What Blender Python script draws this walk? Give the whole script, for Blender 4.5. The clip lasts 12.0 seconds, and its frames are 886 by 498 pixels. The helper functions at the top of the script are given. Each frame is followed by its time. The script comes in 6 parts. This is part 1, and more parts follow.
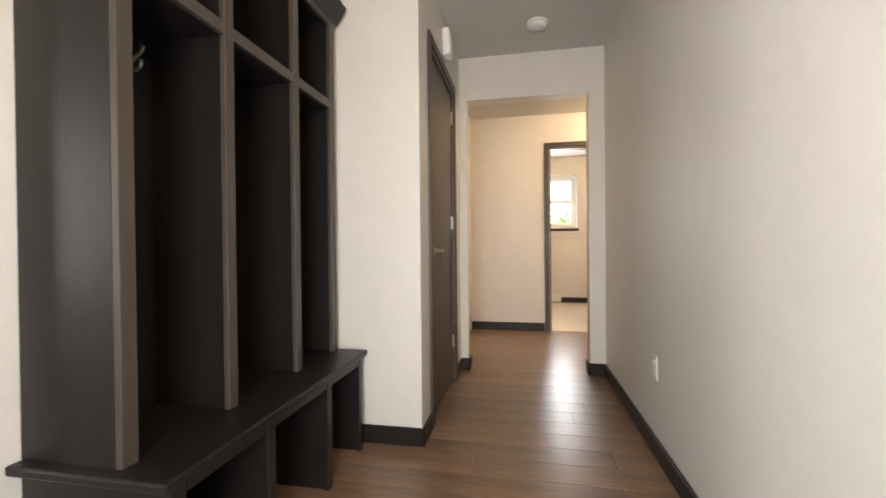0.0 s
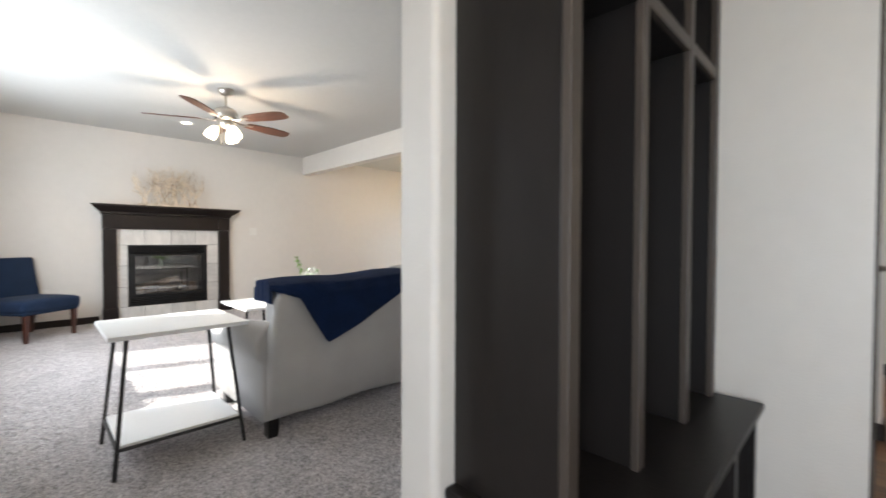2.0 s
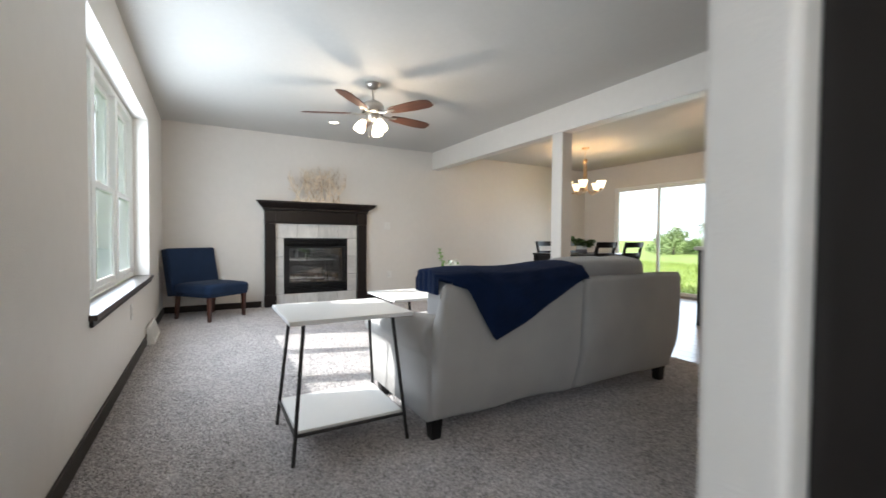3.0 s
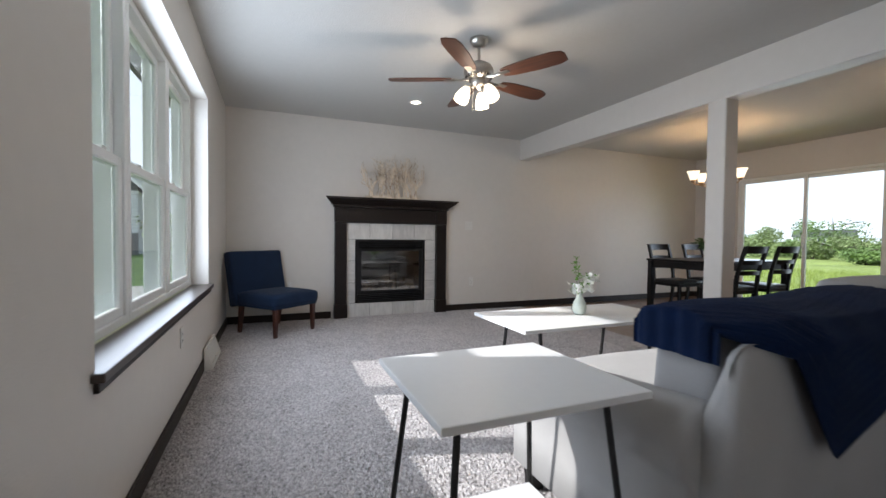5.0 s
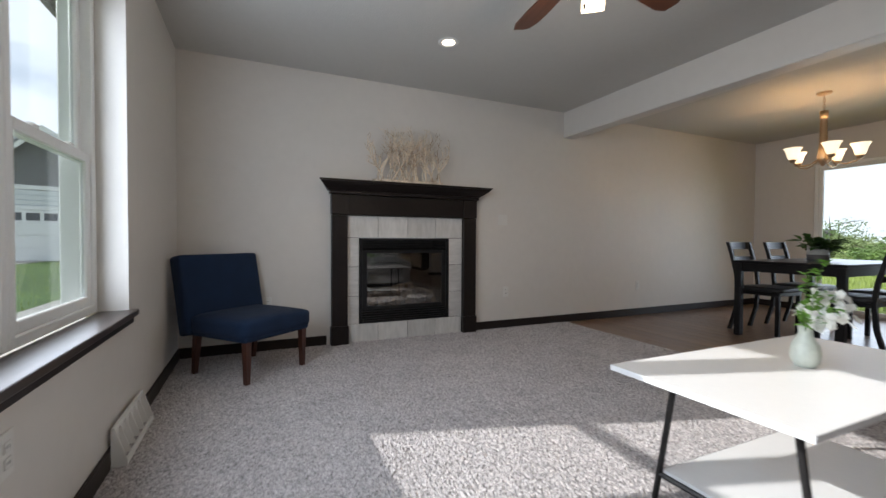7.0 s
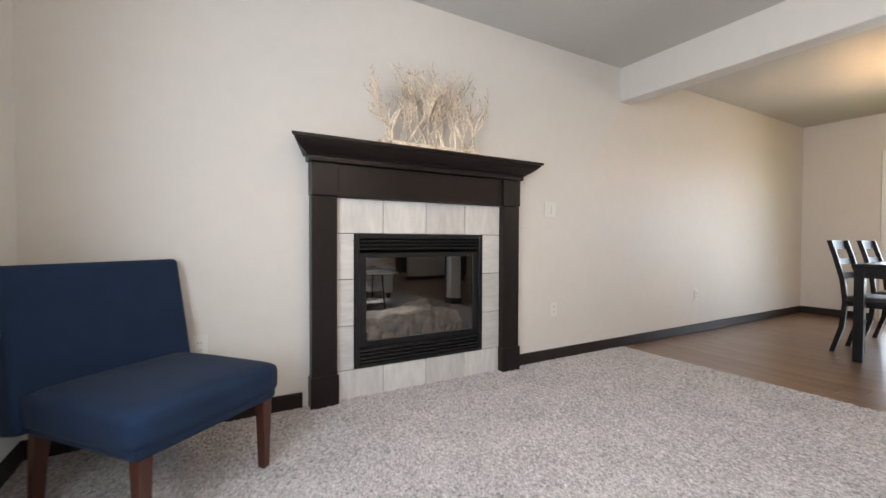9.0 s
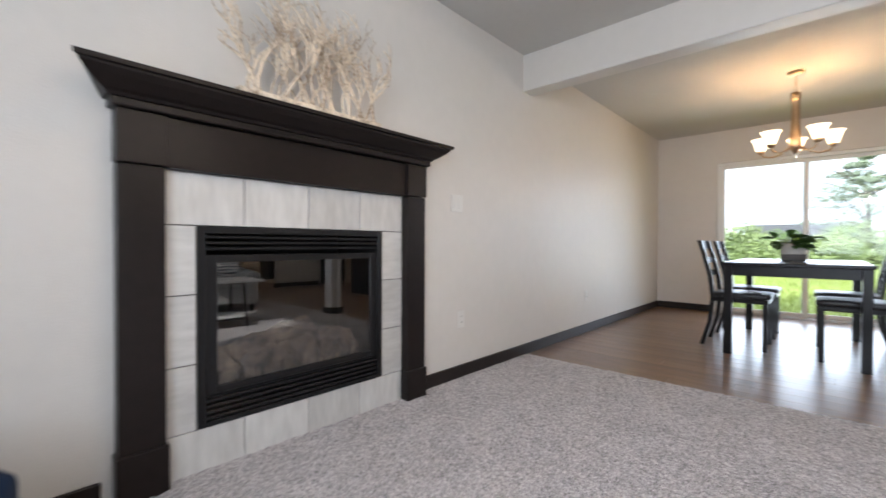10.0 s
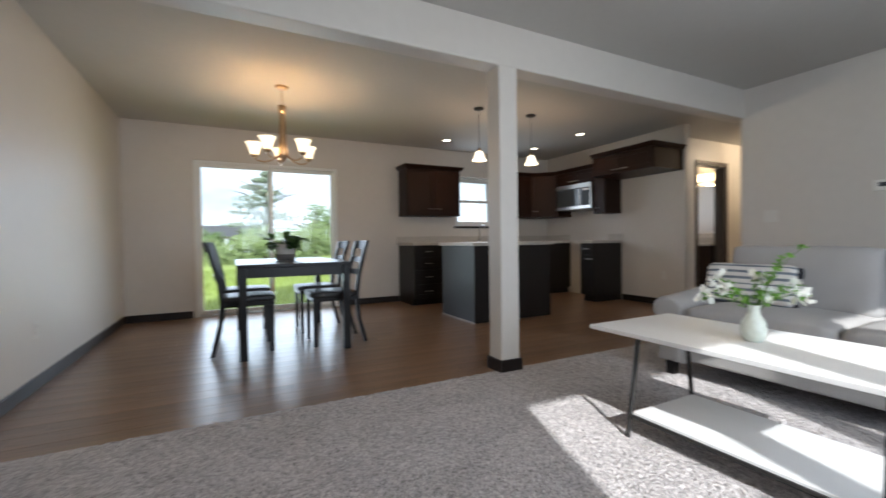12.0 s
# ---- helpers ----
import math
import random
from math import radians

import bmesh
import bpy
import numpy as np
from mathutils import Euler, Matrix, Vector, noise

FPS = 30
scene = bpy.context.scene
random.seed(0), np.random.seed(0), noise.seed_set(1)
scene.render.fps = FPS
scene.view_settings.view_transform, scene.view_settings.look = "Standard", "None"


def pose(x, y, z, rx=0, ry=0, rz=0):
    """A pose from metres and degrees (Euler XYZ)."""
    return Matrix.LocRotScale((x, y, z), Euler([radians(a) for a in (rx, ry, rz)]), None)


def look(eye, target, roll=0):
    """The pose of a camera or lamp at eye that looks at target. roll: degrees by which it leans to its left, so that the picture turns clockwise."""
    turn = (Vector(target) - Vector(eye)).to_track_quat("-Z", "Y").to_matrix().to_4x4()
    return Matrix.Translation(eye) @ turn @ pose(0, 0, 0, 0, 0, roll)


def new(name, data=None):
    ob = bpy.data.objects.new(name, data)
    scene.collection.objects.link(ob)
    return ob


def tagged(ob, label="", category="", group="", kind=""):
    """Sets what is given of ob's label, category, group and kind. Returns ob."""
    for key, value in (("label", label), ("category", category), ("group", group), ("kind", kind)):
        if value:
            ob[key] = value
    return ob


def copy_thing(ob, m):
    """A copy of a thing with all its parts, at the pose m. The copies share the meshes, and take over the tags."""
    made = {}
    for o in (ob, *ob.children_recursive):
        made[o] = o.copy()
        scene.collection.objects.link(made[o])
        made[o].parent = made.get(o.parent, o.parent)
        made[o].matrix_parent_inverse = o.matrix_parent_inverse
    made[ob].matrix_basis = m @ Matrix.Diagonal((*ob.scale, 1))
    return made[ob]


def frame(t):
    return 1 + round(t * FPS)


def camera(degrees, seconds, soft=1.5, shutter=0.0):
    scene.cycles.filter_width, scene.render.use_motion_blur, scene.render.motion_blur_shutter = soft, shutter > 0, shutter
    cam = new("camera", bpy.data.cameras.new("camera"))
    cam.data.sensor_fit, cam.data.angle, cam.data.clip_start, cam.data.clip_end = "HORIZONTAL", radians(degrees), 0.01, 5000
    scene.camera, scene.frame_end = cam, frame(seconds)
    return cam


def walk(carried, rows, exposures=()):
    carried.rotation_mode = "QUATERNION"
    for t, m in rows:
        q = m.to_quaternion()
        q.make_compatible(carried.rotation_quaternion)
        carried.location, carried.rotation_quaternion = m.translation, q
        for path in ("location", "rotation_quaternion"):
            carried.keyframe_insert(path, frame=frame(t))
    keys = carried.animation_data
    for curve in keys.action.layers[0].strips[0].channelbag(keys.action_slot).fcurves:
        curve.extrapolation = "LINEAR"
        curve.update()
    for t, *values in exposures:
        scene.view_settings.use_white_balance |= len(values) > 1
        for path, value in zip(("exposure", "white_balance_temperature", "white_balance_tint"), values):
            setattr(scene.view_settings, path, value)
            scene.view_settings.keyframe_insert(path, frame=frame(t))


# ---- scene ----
cam = camera(93.77, 12.0, 1.5, 0.4)
PATH = [
    (0.0, -0.0000, -0.0000, 0.9835, 10.962, -0.492, 0.524),
    (0.5, -0.0532, 0.0375, 1.0080, 18.042, -0.624, 0.396),
    (1.0, -0.1809, 0.0661, 1.0326, 26.796, -0.740, 0.204),
    (1.5, -0.3413, 0.0848, 1.0567, 36.444, -0.984, 0.014),
    (2.0, -0.5230, 0.0758, 1.0529, 45.289, -1.166, -0.186),
    (2.5, -0.7108, 0.0247, 1.0347, 53.724, -1.299, -0.344),
    (3.0, -0.9394, -0.0003, 0.9912, 60.373, -1.461, -0.451),
    (3.2, -1.0503, 0.0103, 0.9842, 62.359, -1.496, -0.462),
    (4.8, -1.8906, -0.0361, 1.0173, 67.449, -1.579, -0.626),
    (5.0, -2.0037, -0.0138, 1.0135, 67.570, -1.561, -0.608),
    (5.5, -2.3458, 0.0135, 0.9877, 67.264, -1.480, -0.522),
    (6.0, -2.6618, 0.0157, 0.9623, 66.659, -1.395, -0.413),
    (6.5, -3.0107, 0.0238, 0.9715, 66.096, -1.313, -0.265),
    (7.0, -3.3829, 0.0722, 0.9629, 65.624, -1.235, -0.272),
    (7.2, -3.5299, 0.0857, 0.9661, 65.296, -1.192, -0.283),
    (9.0, -4.8495, 0.1824, 0.9377, 59.906, -1.102, -0.188),
    (9.5, -5.1725, 0.2700, 0.9206, 53.869, -0.864, -0.237),
    (10.0, -5.4180, 0.4133, 0.9109, 42.606, -0.654, -0.208),
    (10.5, -5.6550, 0.5982, 0.8973, 27.704, -0.563, -0.029),
    (11.0, -5.8328, 0.7496, 0.9120, 9.916, -0.645, 0.173),
    (11.5, -5.9883, 0.8428, 0.9359, -9.118, -0.860, 0.447),
    (12.0, -6.0904, 0.9568, 0.9365, -27.094, -1.057, 0.755),
]
EXPOSURES = [(0.0, 1.95, 7050, 15), (1.0, 1.80, 6550, 13), (2.0, 1.36, 6250, 11), (2.5, 1.24, 6150, 10), (3.0, 1.0, 6050, 9), (5.0, 0.32, 5900, 12), (5.5, 0.22, 5950, 12), (6.0, 0.02, 5950, 12), (7.0, 0.10, 6050, 12), (9.0, 1.28, 6250, 13), (9.5, 1.22, 6150, 13), (10.0, 1.12, 5950, 13), (10.5, 1.14, 5850, 12), (11.0, 1.08, 5800, 11), (12.0, 0.55, 5820, 10)]
walk(cam, [(t, pose(x, y, z, 90 + pitch, roll, yaw)) for t, x, y, z, yaw, pitch, roll in PATH], EXPOSURES)

# ---- plan (metres) ----
CEIL = 2.456
WX, WY0, WY1 = -7.245, -0.491, 7.107      # fireplace wall, window wall, patio wall (inner faces)
PX = -1.338                                # living side of the partition
BEAM_Y, BEAM_Z = 3.364, 2.161
CARPET_Y = 3.41
HX = 0.60                                  # hall's far side wall
HALL_Y = 4.853                             # wall with the bathroom door
FRX = -0.70                                # kitchen wall behind the refrigerator space
WIN = (-5.86, -3.50, 0.585, 2.11)          # living window opening x0 x1 z0 z1
PATIO = (-6.50, -4.68, 0.0, 2.02)
KWIN = (-2.70, -1.93, 1.17, 2.03)
BWIN = (0.37, 0.88, 1.23, 2.14)
BATH_Y = 7.25
ENTRY = (-0.62, 0.30, -0.02, 2.05)

# ---- world and sun ----
SUN_AZ, SUN_EL = (-0.313, -0.95), radians(29)
world = bpy.data.worlds.new("world")
scene.world = world
world.use_nodes = True
wn = world.node_tree.nodes
sky = wn.new("ShaderNodeTexSky")
sky.sky_type, sky.sun_disc, sky.sun_elevation = "NISHITA", False, SUN_EL
sky.sun_rotation = math.atan2(SUN_AZ[0], SUN_AZ[1])
sky.air_density, sky.dust_density = 1.0, 2.5
cl_co, cl_no, cl_ra, cl_mix = wn.new("ShaderNodeTexCoord"), wn.new("ShaderNodeTexNoise"), wn.new("ShaderNodeValToRGB"), wn.new("ShaderNodeMixRGB")
cl_map = wn.new("ShaderNodeMapping")
cl_map.inputs["Scale"].default_value = (1.0, 1.0, 2.6)
cl_no.inputs["Scale"].default_value, cl_no.inputs["Detail"].default_value = 2.6, 6.0
cl_ra.color_ramp.elements[0].position, cl_ra.color_ramp.elements[1].position = 0.24, 0.48
cl_mix.inputs[2].default_value = (9.6, 9.7, 9.9, 1)
wl = world.node_tree.links
wl.new(cl_co.outputs["Generated"], cl_map.inputs["Vector"])
wl.new(cl_map.outputs["Vector"], cl_no.inputs["Vector"])
wl.new(cl_no.outputs["Fac"], cl_ra.inputs["Fac"])
wl.new(cl_ra.outputs["Color"], cl_mix.inputs["Fac"])
wl.new(sky.outputs["Color"], cl_mix.inputs[1])
wl.new(cl_mix.outputs["Color"], wn["Background"].inputs["Color"])
wn["Background"].inputs["Strength"].default_value = 0.15

sun_data = bpy.data.lights.new("sun", "SUN")
sun_data.energy, sun_data.angle, sun_data.color = 5.0, radians(0.7), (1.0, 0.95, 0.86)
sun = new("sun", sun_data)
sun.matrix_world = look((SUN_AZ[0] * 20, SUN_AZ[1] * 20, 20 * math.tan(SUN_EL)), (0, 0, 0))


def lamp(name, at, watts, colour, size=0.05):
    d = bpy.data.lights.new(name, "POINT")
    d.energy, d.color, d.shadow_soft_size = watts, colour, size
    ob = new(name, d)
    ob.location = at
    return ob


def window_light(name, at, target, w, h, watts, colour, spread=178):
    d = bpy.data.lights.new(name, "AREA")
    d.shape, d.size, d.size_y, d.energy, d.color = "RECTANGLE", w, h, watts, colour
    d.spread = radians(spread)
    ob = new(name, d)
    ob.matrix_world = look(at, target)
    return ob


# ---- materials ----
def mat(name, colour, rough=0.5, metal=0.0, vary=0.12, scale=(6, 60), bump=0.0, bump_scale=200, aniso=None, island=0.0, spec=0.5, second=None, sheen=0.0, ramp=(0.3, 0.7), patch=None):
    """Principled paint, wood, cloth or metal with colour variation at two scales and fine relief. aniso: stretch of the grain on x y z."""
    m = bpy.data.materials.new(name)
    m.use_nodes = True
    n, l = m.node_tree.nodes, m.node_tree.links
    b = n["Principled BSDF"]
    b.inputs["Roughness"].default_value, b.inputs["Metallic"].default_value = rough, metal
    b.inputs["Specular IOR Level"].default_value = spec
    if sheen:
        b.inputs["Sheen Weight"].default_value = sheen
    co, mp = n.new("ShaderNodeTexCoord"), n.new("ShaderNodeMapping")
    l.new(co.outputs["Object"], mp.inputs["Vector"])
    if aniso:
        mp.inputs["Scale"].default_value = aniso
    dark = tuple(c * (1 - vary) for c in (second or colour))
    light = tuple(min(1, c * (1 + vary)) for c in colour)
    n1, n2 = n.new("ShaderNodeTexNoise"), n.new("ShaderNodeTexNoise")
    for q, s in ((n1, scale[0]), (n2, scale[1])):
        q.inputs["Scale"].default_value, q.inputs["Detail"].default_value = s, 5
        l.new(mp.outputs["Vector"], q.inputs["Vector"])
    add = n.new("ShaderNodeMath")
    add.operation = "MULTIPLY_ADD"
    add.inputs[1].default_value, add.inputs[2].default_value = 0.5, 0.0
    l.new(n1.outputs["Fac"], add.inputs[0])
    add2 = n.new("ShaderNodeMath")
    add2.operation = "MULTIPLY_ADD"
    add2.inputs[1].default_value = 0.5
    l.new(n2.outputs["Fac"], add2.inputs[0])
    l.new(add.outputs[0], add2.inputs[2])
    last = add2.outputs[0]
    if island:
        oi, k = n.new("ShaderNodeObjectInfo"), n.new("ShaderNodeMath")
        k.operation = "MULTIPLY_ADD"
        k.inputs[1].default_value = island
        sub = n.new("ShaderNodeMath")
        sub.operation = "SUBTRACT"
        sub.inputs[1].default_value = 0.5
        l.new(oi.outputs["Random"], sub.inputs[0])
        l.new(sub.outputs[0], k.inputs[0])
        l.new(last, k.inputs[2])
        last = k.outputs[0]
    if patch:
        np_, kp = n.new("ShaderNodeTexNoise"), n.new("ShaderNodeMath")
        np_.inputs["Scale"].default_value, np_.inputs["Detail"].default_value, np_.inputs["Distortion"].default_value = patch[0], 3, 0.6
        l.new(co.outputs["Object"], np_.inputs["Vector"])
        kp.operation = "MULTIPLY_ADD"
        kp.inputs[1].default_value = patch[1]
        shift = n.new("ShaderNodeMath")
        shift.operation = "SUBTRACT"
        shift.inputs[1].default_value = 0.5
        l.new(np_.outputs["Fac"], shift.inputs[0])
        l.new(shift.outputs[0], kp.inputs[0])
        l.new(last, kp.inputs[2])
        last = kp.outputs[0]
    r = n.new("ShaderNodeValToRGB")
    r.color_ramp.elements[0].position, r.color_ramp.elements[1].position = ramp
    r.color_ramp.elements[0].color, r.color_ramp.elements[1].color = (*dark, 1), (*light, 1)
    l.new(last, r.inputs["Fac"])
    l.new(r.outputs["Color"], b.inputs["Base Color"])
    if bump:
        nb, bp = n.new("ShaderNodeTexNoise"), n.new("ShaderNodeBump")
        nb.inputs["Scale"].default_value, nb.inputs["Detail"].default_value = bump_scale, 3
        l.new(mp.outputs["Vector"], nb.inputs["Vector"])
        bp.inputs["Strength"].default_value, bp.inputs["Distance"].default_value = bump, 1.5 / bump_scale
        l.new(nb.outputs["Fac"], bp.inputs["Height"])
        l.new(bp.outputs["Normal"], b.inputs["Normal"])
    return m


def glow(name, colour, strength, base=(0.9, 0.87, 0.8)):
    m = bpy.data.materials.new(name)
    m.use_nodes = True
    b = m.node_tree.nodes["Principled BSDF"]
    b.inputs["Base Color"].default_value = (*base, 1)
    b.inputs["Emission Color"].default_value, b.inputs["Emission Strength"].default_value = (*colour, 1), strength
    b.inputs["Roughness"].default_value = 0.3
    return m


def clear_glass(name, tint, rough=0.0, base=0.03):
    """Thin pane: straight transmission with a Fresnel gloss."""
    m = bpy.data.materials.new(name)
    m.use_nodes = True
    n, l = m.node_tree.nodes, m.node_tree.links
    n.remove(n["Principled BSDF"])
    t, g, f, x = n.new("ShaderNodeBsdfTransparent"), n.new("ShaderNodeBsdfGlossy"), n.new("ShaderNodeLayerWeight"), n.new("ShaderNodeMixShader")
    p, q = n.new("ShaderNodeMath"), n.new("ShaderNodeMath")
    p.operation, q.operation = "POWER", "MULTIPLY_ADD"
    p.inputs[1].default_value, q.inputs[1].default_value, q.inputs[2].default_value = 5.0, 0.55, base
    t.inputs["Color"].default_value = (*tint, 1)
    g.inputs["Roughness"].default_value = rough
    f.inputs["Blend"].default_value = 0.5
    l.new(f.outputs["Facing"], p.inputs[0])
    l.new(p.outputs[0], q.inputs[0])
    l.new(q.outputs[0], x.inputs["Fac"])
    l.new(t.outputs["BSDF"], x.inputs[1])
    l.new(g.outputs["BSDF"], x.inputs[2])
    l.new(x.outputs["Shader"], n["Material Output"].inputs["Surface"])
    return m


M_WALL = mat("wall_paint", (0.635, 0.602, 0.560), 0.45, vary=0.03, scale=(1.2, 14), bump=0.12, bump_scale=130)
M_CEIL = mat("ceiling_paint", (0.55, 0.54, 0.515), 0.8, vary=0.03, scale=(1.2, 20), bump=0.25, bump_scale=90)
M_TRIM = mat("espresso_trim", (0.017, 0.0125, 0.011), 0.42, spec=0.3, vary=0.3, scale=(4, 30), bump=0.06, bump_scale=120)
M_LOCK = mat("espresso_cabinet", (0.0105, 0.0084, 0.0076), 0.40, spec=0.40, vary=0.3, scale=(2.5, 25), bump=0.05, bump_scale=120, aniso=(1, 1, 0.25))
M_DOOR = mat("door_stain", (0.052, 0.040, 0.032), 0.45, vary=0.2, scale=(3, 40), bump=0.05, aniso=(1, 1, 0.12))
M_KCAB = mat("kitchen_walnut", (0.020, 0.0078, 0.0042), 0.38, spec=0.2, vary=0.35, scale=(4, 30), bump=0.05, aniso=(1, 1, 0.2))
M_MANTEL = mat("mantel_stain", (0.0125, 0.0088, 0.0078), 0.36, spec=0.27, vary=0.3, scale=(3, 30), bump=0.05, bump_scale=100)
M_VINYL = mat("white_vinyl", (0.80, 0.81, 0.80), 0.35, vary=0.03)
M_PLATE = mat("plate_plastic", (0.68, 0.665, 0.63), 0.4, vary=0.02)
M_WHITE = mat("white_plastic", (0.78, 0.77, 0.74), 0.4, vary=0.02)
M_TABLE = mat("white_laminate", (0.78, 0.78, 0.77), 0.42, vary=0.02, scale=(2, 40))
M_IRON = mat("dark_steel", (0.035, 0.033, 0.032), 0.45, 0.6, vary=0.2)
M_STEEL = mat("brushed_steel", (0.55, 0.54, 0.52), 0.3, 1.0, vary=0.1, scale=(3, 120), aniso=(1, 1, 12))
M_NICKEL = mat("brushed_nickel", (0.50, 0.47, 0.43), 0.28, 1.0, vary=0.1)
M_BRASS = mat("bronze_nickel", (0.50, 0.36, 0.23), 0.33, 1.0, vary=0.12)
M_TILE = mat("striated_grey_tile", (0.56, 0.545, 0.52), 0.35, vary=0.17, scale=(2.2, 9), aniso=(1, 4, 1.0), island=0.3, bump=0.03)
M_TILEH = mat("striated_grey_tile_flat", (0.56, 0.545, 0.52), 0.35, vary=0.17, scale=(2.2, 9), aniso=(1, 1.0, 4), island=0.35, bump=0.03)
M_GROUT = mat("grout", (0.045, 0.042, 0.04), 0.9)
M_BLACK = mat("black_metal", (0.010, 0.010, 0.011), 0.38, 0.3, vary=0.2)
M_SOOT = mat("firebox_black", (0.007, 0.0066, 0.0062), 0.8, vary=0.3)
M_LOG = mat("ceramic_log", (0.36, 0.265, 0.18), 0.9, vary=0.4, scale=(5, 36), bump=0.8, bump_scale=45, second=(0.09, 0.085, 0.085), ramp=(0.38, 0.62))
M_NAVY = mat("navy_upholstery", (0.0078, 0.020, 0.050), 0.9, vary=0.25, scale=(8, 420), bump=0.35, bump_scale=520, sheen=0.03, spec=0.25)
M_THROW = mat("navy_knit", (0.008, 0.024, 0.082), 0.95, vary=0.3, scale=(10, 220), bump=0.6, bump_scale=260, aniso=(1, 1, 1), sheen=0.05, spec=0.25)
M_CHERRY = mat("cherry_leg", (0.055, 0.017, 0.010), 0.4, vary=0.3, scale=(8, 60), aniso=(1, 1, 0.15))
M_SOFA = mat("grey_linen", (0.36, 0.348, 0.335), 0.95, vary=0.10, scale=(5, 380), bump=0.4, bump_scale=480, sheen=0.1)
M_CUSH = mat("grey_cushion", (0.34, 0.33, 0.322), 0.95, vary=0.10, scale=(5, 380), bump=0.4, bump_scale=480, sheen=0.1)
M_DINE = mat("espresso_dining", (0.0075, 0.0065, 0.0065), 0.33, spec=0.3, vary=0.35, scale=(4, 40), bump=0.04, aniso=(1, 1, 0.3))
M_SEAT = mat("black_leatherette", (0.016, 0.015, 0.015), 0.42, vary=0.2, bump=0.15, bump_scale=160)
M_BLADE = mat("fan_blade_wood", (0.088, 0.034, 0.019), 0.38, vary=0.4, scale=(5, 40), aniso=(0.15, 1, 1))
M_VASE = mat("celadon_ceramic", (0.62, 0.66, 0.58), 0.3, vary=0.12, scale=(10, 50), bump=0.15, bump_scale=60)
M_POT = mat("stoneware_pot", (0.55, 0.53, 0.50), 0.6, vary=0.15, scale=(8, 60), bump=0.15)
M_POT2 = mat("grey_pot_band", (0.13, 0.12, 0.115), 0.6, vary=0.15)
M_LEAF = mat("leaf_green", (0.075, 0.16, 0.03), 0.5, vary=0.45, scale=(9, 50), island=0.2)
M_LEAF2 = mat("sprig_green", (0.16, 0.34, 0.045), 0.5, vary=0.35, scale=(20, 90))
M_PETAL = mat("white_petal", (0.82, 0.82, 0.76), 0.6, vary=0.05)
M_STEM = mat("stem_green", (0.09, 0.15, 0.035), 0.6)
# The dark second tone paints in shadows among the crossing twigs.
M_BRANCH = mat("bleached_branch_shaded", (0.66, 0.57, 0.45), 0.8, vary=0.1, scale=(9, 70), bump=0.3, second=(0.27, 0.20, 0.14), ramp=(0.38, 0.56))
M_COUNTER = mat("pale_quartz", (0.50, 0.47, 0.43), 0.28, vary=0.18, scale=(25, 160))
M_BATHFL = mat("pale_vinyl_floor", (0.50, 0.44, 0.36), 0.4, vary=0.1, scale=(5, 60))
M_SILL = mat("sill_wood", (0.055, 0.042, 0.036), 0.32, vary=0.25, scale=(3, 30), aniso=(0.2, 1, 1), bump=0.03)
M_PLANK = mat("walnut_plank", (0.195, 0.118, 0.070), 0.28, vary=0.26, scale=(5, 34), aniso=(0.13, 1.6, 1), island=0.15, bump=0.05, bump_scale=60, second=(0.13, 0.077, 0.047))
M_SUBFLOOR = mat("plank_joint", (0.03, 0.02, 0.014), 0.8)
M_CARPET = mat("greige_carpet", (0.468, 0.440, 0.432), 1.0, vary=0.6, scale=(70, 220), bump=1.0, bump_scale=150, sheen=0.15, second=(0.37, 0.338, 0.33), ramp=(0.345, 0.655), patch=(4.0, 0.09))
M_GLASS = clear_glass("window_glass", (0.84, 0.875, 0.88), 0.0, 0.02)
M_FIREGLASS = clear_glass("fire_glass", (0.66, 0.66, 0.66), 0.0, 0.15)
M_BULB = glow("lit_shade", (1.0, 0.80, 0.54), 1.9)
M_CHSHADE = glow("lit_frosted_shade", (1.0, 0.80, 0.50), 1.15)
M_CAN = glow("lit_downlight", (1.0, 0.82, 0.58), 5.0)
M_VANITY = glow("lit_vanity_glass", (1.0, 0.68, 0.33), 1.7)
M_MIRROR = mat("mirror_silver", (0.85, 0.85, 0.85), 0.02, 1.0, vary=0.0)
M_LAWN = mat("lawn", (0.075, 0.125, 0.03), 0.95, vary=0.4, scale=(0.35, 9), bump=0.6, bump_scale=30, second=(0.055, 0.10, 0.024))
M_MEADOW = mat("meadow_grass", (0.31, 0.37, 0.085), 0.95, vary=0.35, scale=(0.3, 8), second=(0.20, 0.26, 0.06))
M_DRIVE = mat("concrete_drive", (0.36, 0.34, 0.31), 0.9, vary=0.12, scale=(1, 30))
M_SIDING = mat("white_siding", (0.55, 0.58, 0.60), 0.6, vary=0.05)
M_GABLE = mat("grey_shake", (0.13, 0.135, 0.14), 0.85, vary=0.25, scale=(3, 30))
M_ROOF = mat("asphalt_shingle", (0.085, 0.085, 0.09), 0.95, vary=0.25, scale=(4, 60))
M_STONE = mat("grey_stone", (0.20, 0.19, 0.18), 0.9, vary=0.4, scale=(6, 30), bump=0.6, bump_scale=14)
M_GARAGE = mat("garage_door_white", (0.66, 0.67, 0.67), 0.5, vary=0.04)
M_PANE = mat("dark_pane", (0.05, 0.06, 0.07), 0.08, vary=0.1)
M_BARK = mat("bark", (0.085, 0.065, 0.05), 0.95, vary=0.35, scale=(8, 40), bump=0.6, bump_scale=30)
M_SHRUB = mat("shrub_leaves", (0.17, 0.25, 0.065), 0.7, vary=0.45, scale=(0.8, 7), second=(0.08, 0.14, 0.04))
